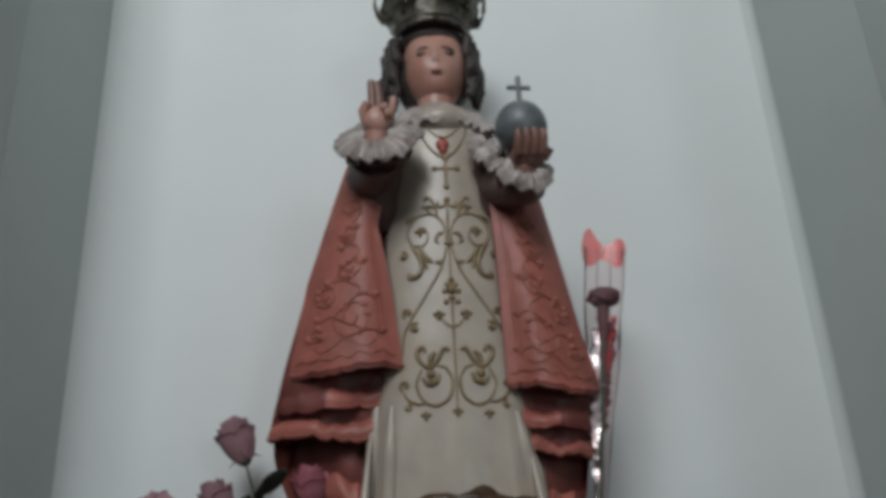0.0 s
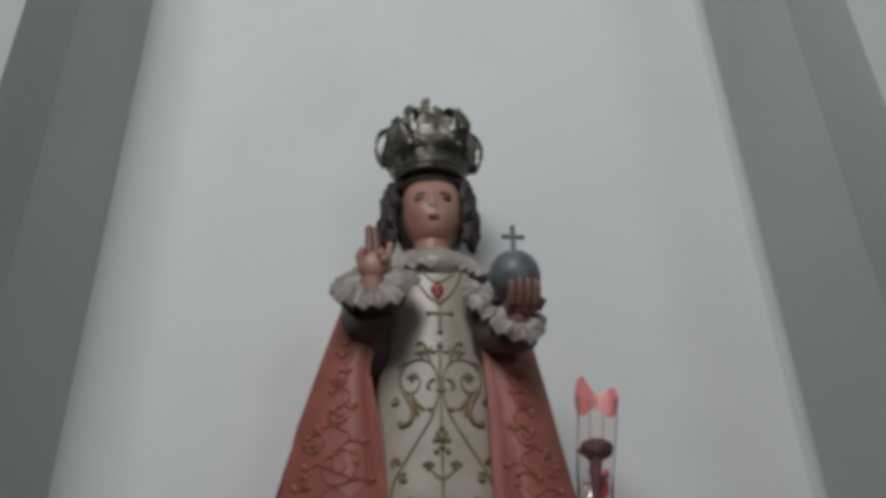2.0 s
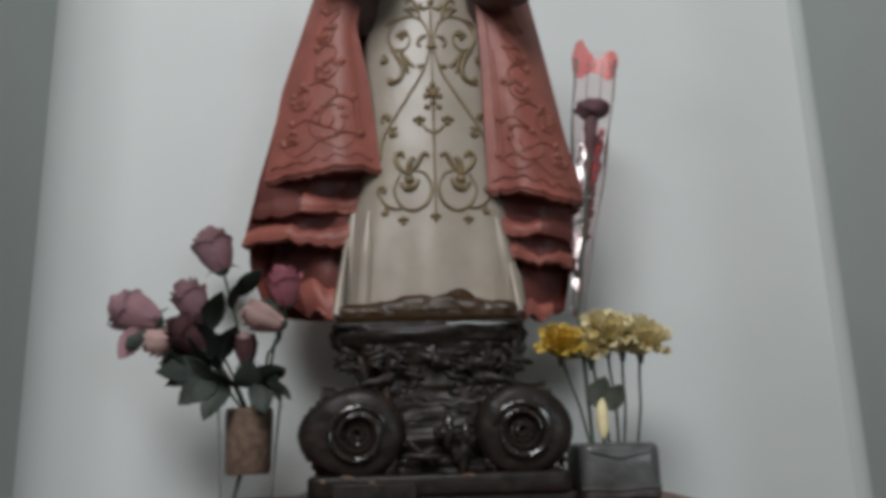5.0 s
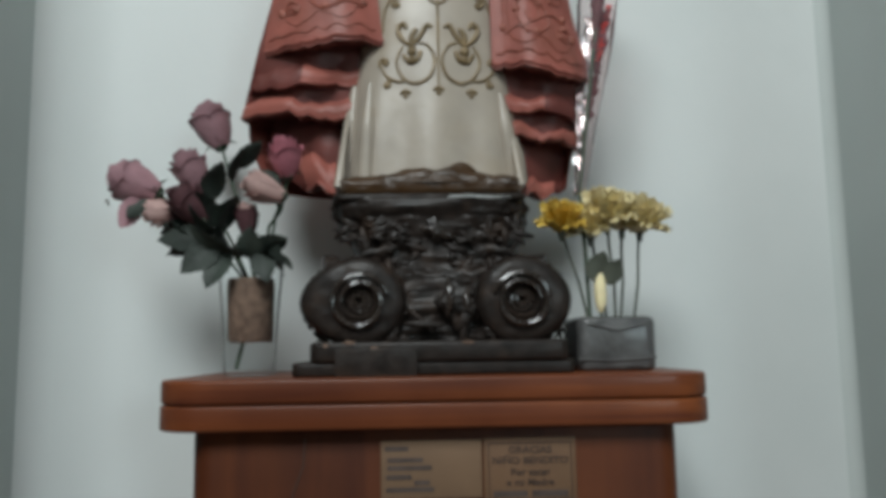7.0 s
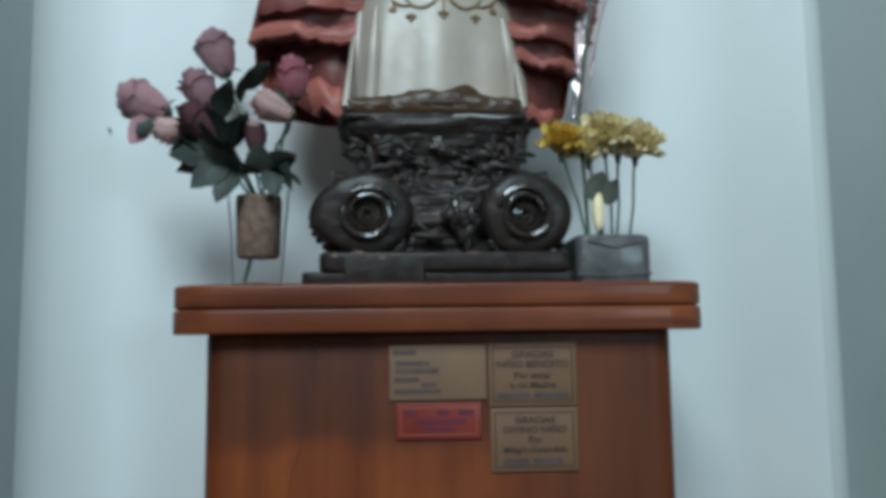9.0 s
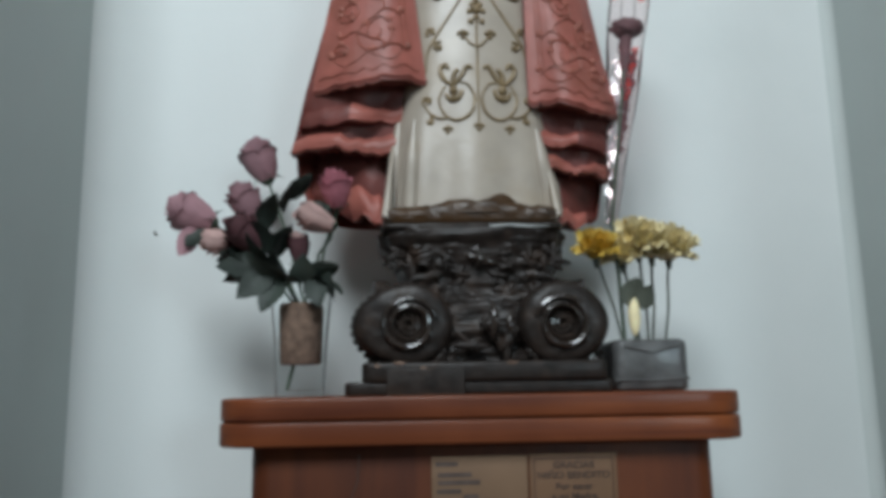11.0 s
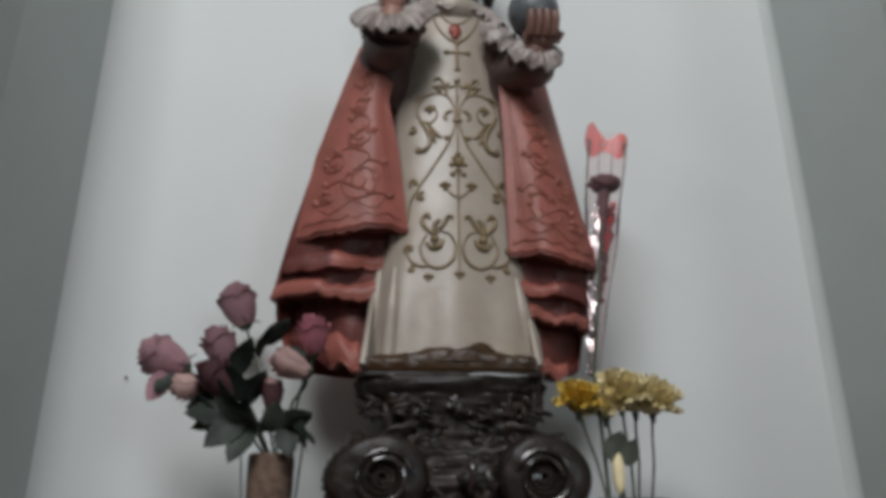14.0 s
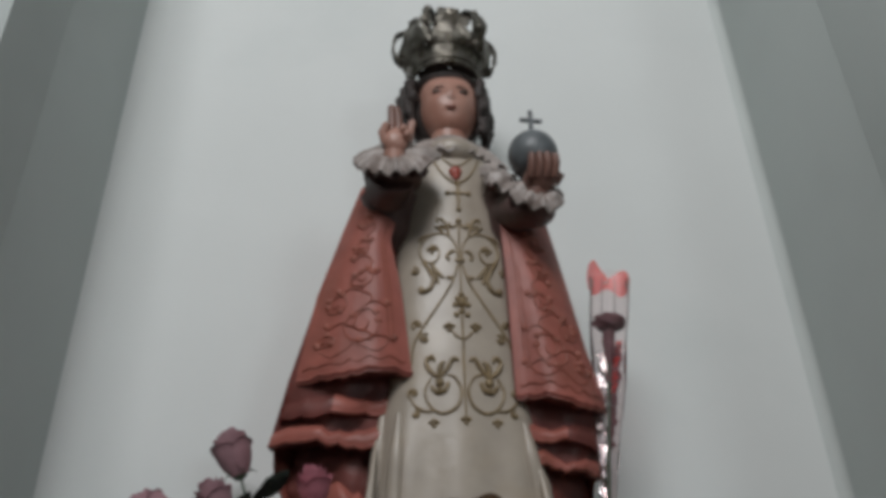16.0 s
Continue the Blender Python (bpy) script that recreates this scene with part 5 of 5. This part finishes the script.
part("bloom", Geo().blob(bloom, (0.0200, 0.0130, 0.0120), 0, 24, 16, lambda p: 1 + 0.10 * math.sin(math.atan2(p.y, p.x) * 5 + p.z * 6) + 0.10 * noise.noise(p * 4)), DARKROSE, gift, "dusky dark rose head")
part("folded_petals", Geo().tube([A.lerp(B, q) for q in (0.50, 0.56, 0.62, 0.67, 0.73)], lambda q: 0.0035 + 0.0060 * q * q + 0.0014 * math.sin(q * 17), 0, 12, 0.6), DARKROSE, gift, "dark crumpled petals in the sleeve")
part("stem", Geo().tube([(0.160, 0.853, LID + 0.052), (0.158, 0.856, 1.38), A, A.lerp(B, 0.4), bloom], 0.0022, 0, 6), STEM, gift)
def foil(lo, hi, off, wide, seed):
    g, r = Geo(), random.Random(seed)
    nrm = AX.cross(SIDE).normalized()
    jit = [[Vector((r.uniform(-1, 1), r.uniform(-1, 1), r.uniform(-1, 1))) * 0.0028 for _ in range(4)] for _ in range(31)]
    g.grid(lambda u, v: A.lerp(B, lo + (hi - lo) * v) + SIDE * (off + wide * (u - 0.5)) * (0.5 + v * 0.8) + nrm * 0.006 + jit[round(v * 30)][round(u * 3)], 3, 30)
    return g
part("foil", foil(0.0, 0.62, -0.007, 0.008, 1), FOIL, gift, "crinkled silver foil strip")
part("foil", foil(0.25, 0.66, 0.007, 0.010, 2), DARKROSE, gift, "dark red ribbon strip")
part("foil", foil(0.40, 0.69, -0.002, 0.008, 4), FOIL, gift, "crinkled silver foil strip")
part("foil", foil(0.45, 0.68, 0.010, 0.006, 3), REDFILM, gift, "red foil strip")

# ---- plaques on the pedestal ----
def lettering(text, x, z, size, material, parent, wide=1.0):
    c = bpy.data.curves.new("lettering", "FONT")
    c.body, c.size, c.align_x, c.extrude, c.offset = text, size, "CENTER", 0.0002, 0.0002
    tmp = new("lettering_source", c)
    me = bpy.data.meshes.new_from_object(tmp.evaluated_get(bpy.context.evaluated_depsgraph_get()))
    bpy.data.objects.remove(tmp)
    me.materials.clear()
    me.materials.append(material)
    o = new("lettering", me)
    o.parent = parent
    o.matrix_basis = Matrix.Translation((x, 0.7820, z)) @ Matrix.Rotation(radians(90), 4, "X") @ Matrix.Diagonal((wide, 1, 1, 1))
    return o


def bar(x0, x1, z, h, material, parent, name="worn_line", y=0.7820):
    return part(name, Geo().block(x0, x1, y, y + 0.0006, z, z + h), material, parent)


def plaque(name, label, x0, x1, z0, z1, material, trim=None):
    t = thing(name, label, "plaque", "thanks plaques")
    part("plate", Geo().block(x0, x1, 0.7825, 0.7852, z0, z1, r=0.0006, corner=0.0015), material, t)
    if trim:
        i = 0.004
        for a in ((x0 + i, x1 - i, z0 + i), (x0 + i, x1 - i, z1 - i - 0.001)):
            bar(a[0], a[1], a[2], 0.001, trim, t, "border_line")
        for x in (x0 + i, x1 - i - 0.001):
            bar(x, x + 0.001, z0 + i + 0.001, z1 - z0 - 2 * i - 0.002, trim, t, "border_line")
    return t


p1 = plaque("thanks_plaque", "tan plaque with engraved thanks on the pedestal front", 0.043, 0.127, 1.139, 1.198, BRASS, INK)
for text, z, s in (("GRACIAS", 1.1845, 0.0086), ("NIÑO BENDITO", 1.1752, 0.0086), ("Por sacar", 1.1650, 0.0084), ("a mi Madre", 1.1560, 0.0084)):
    lettering(text, 0.085, z, s, INK, p1, 1.12)
for a, b in ((0.051, 0.082), (0.086, 0.119)):
    bar(a, b, 1.1460, 0.0055, GREYINK, p1)
p2 = plaque("thanks_plaque", "tan plaque with engraved thanks and milder lettering on the pedestal front", 0.044, 0.127, 1.079, 1.1375, BRASS, INK)
for text, z, s in (("GRACIAS", 1.1235, 0.0082), ("DIVINO NIÑO", 1.1145, 0.0084), ("Por", 1.1055, 0.0080), ("Milagro Concedido", 1.0965, 0.0078)):
    lettering(text, 0.086, z, s, INK, p2, 1.12 if len(text) < 15 else 1.0)
for a, b in ((0.056, 0.080), (0.084, 0.112)):
    bar(a, b, 1.0855, 0.0055, GREYINK, p2)
p3 = plaque("thanks_plaque", "pale worn plaque with faded writing on the pedestal front", -0.050, 0.0415, 1.146, 1.197, PALEPLATE)
for z, a, b in ((1.188, -0.046, -0.025), (1.178, -0.044, -0.012), (1.171, -0.044, -0.004), (1.163, -0.045, -0.022), (1.158, -0.020, -0.006), (1.152, -0.045, -0.002)):
    bar(a, b, z, 0.0042, GREYINK, p3)
p4 = plaque("thanks_plaque", "small red plaque with a pale edge on the pedestal front", -0.044, 0.036, 1.110, 1.1435, REDPLATE, REDTRIM)
for z, a, b in ((1.132, -0.036, -0.024), (1.132, -0.006, 0.006), (1.132, 0.014, 0.028), (1.124, -0.026, 0.022), (1.117, -0.020, 0.012)):
    bar(a, b, z, 0.0045, PLUM, p4)

# ---- a bouquet that stands on the floor beside the pedestal ----
urn = thing("floor_vase", "tall grey vase on the floor with dusky flowers", "vase", at=(-0.40, 0.90, 0.0))
part("body", Geo().lathe((0, 0, 0), [(0.0, 0.0), (0.055, 0.0), (0.060, 0.02), (0.075, 0.20), (0.070, 0.40), (0.045, 0.52), (0.055, 0.56), (0.050, 0.56), (0.04, 0.52), (0.0, 0.50)], 0, 32), FILM, urn)
FL = dict(label="dusky pink cloth rose in a floor vase", group="floor vase roses")
rose((-0.41, 0.90, 0.51), (-0.455, 0.90, 0.858), (-0.2, -0.2, 0.95), 0.036, DARKROSE, PETAL, [], **FL)
rose((-0.39, 0.90, 0.51), (-0.412, 0.885, 0.842), (0.3, -0.2, 0.9), 0.032, DARKROSE, DARKROSE, [], **FL)
rose((-0.40, 0.90, 0.51), (-0.385, 0.89, 0.79), (0.5, -0.2, 0.8), 0.032, DARKROSE, PETAL, [((-0.395, 0.88, 0.775), (0.7, -0.2, 0.5), 0.06, 0.018)], **FL)

NAIL = (-0.405, 1.469)
# ---- a nail left in the back wall ----
nail = tagged(new("nail", Geo().tube([(NAIL[0], 1.052, NAIL[1]), (NAIL[0], 1.044, NAIL[1] + 0.001)], lambda q: 0.0010 + 0.0007 * (q > 0.7), 0, 8).mesh("nail", INK)), "small dark nail head in the white back wall", "nail")
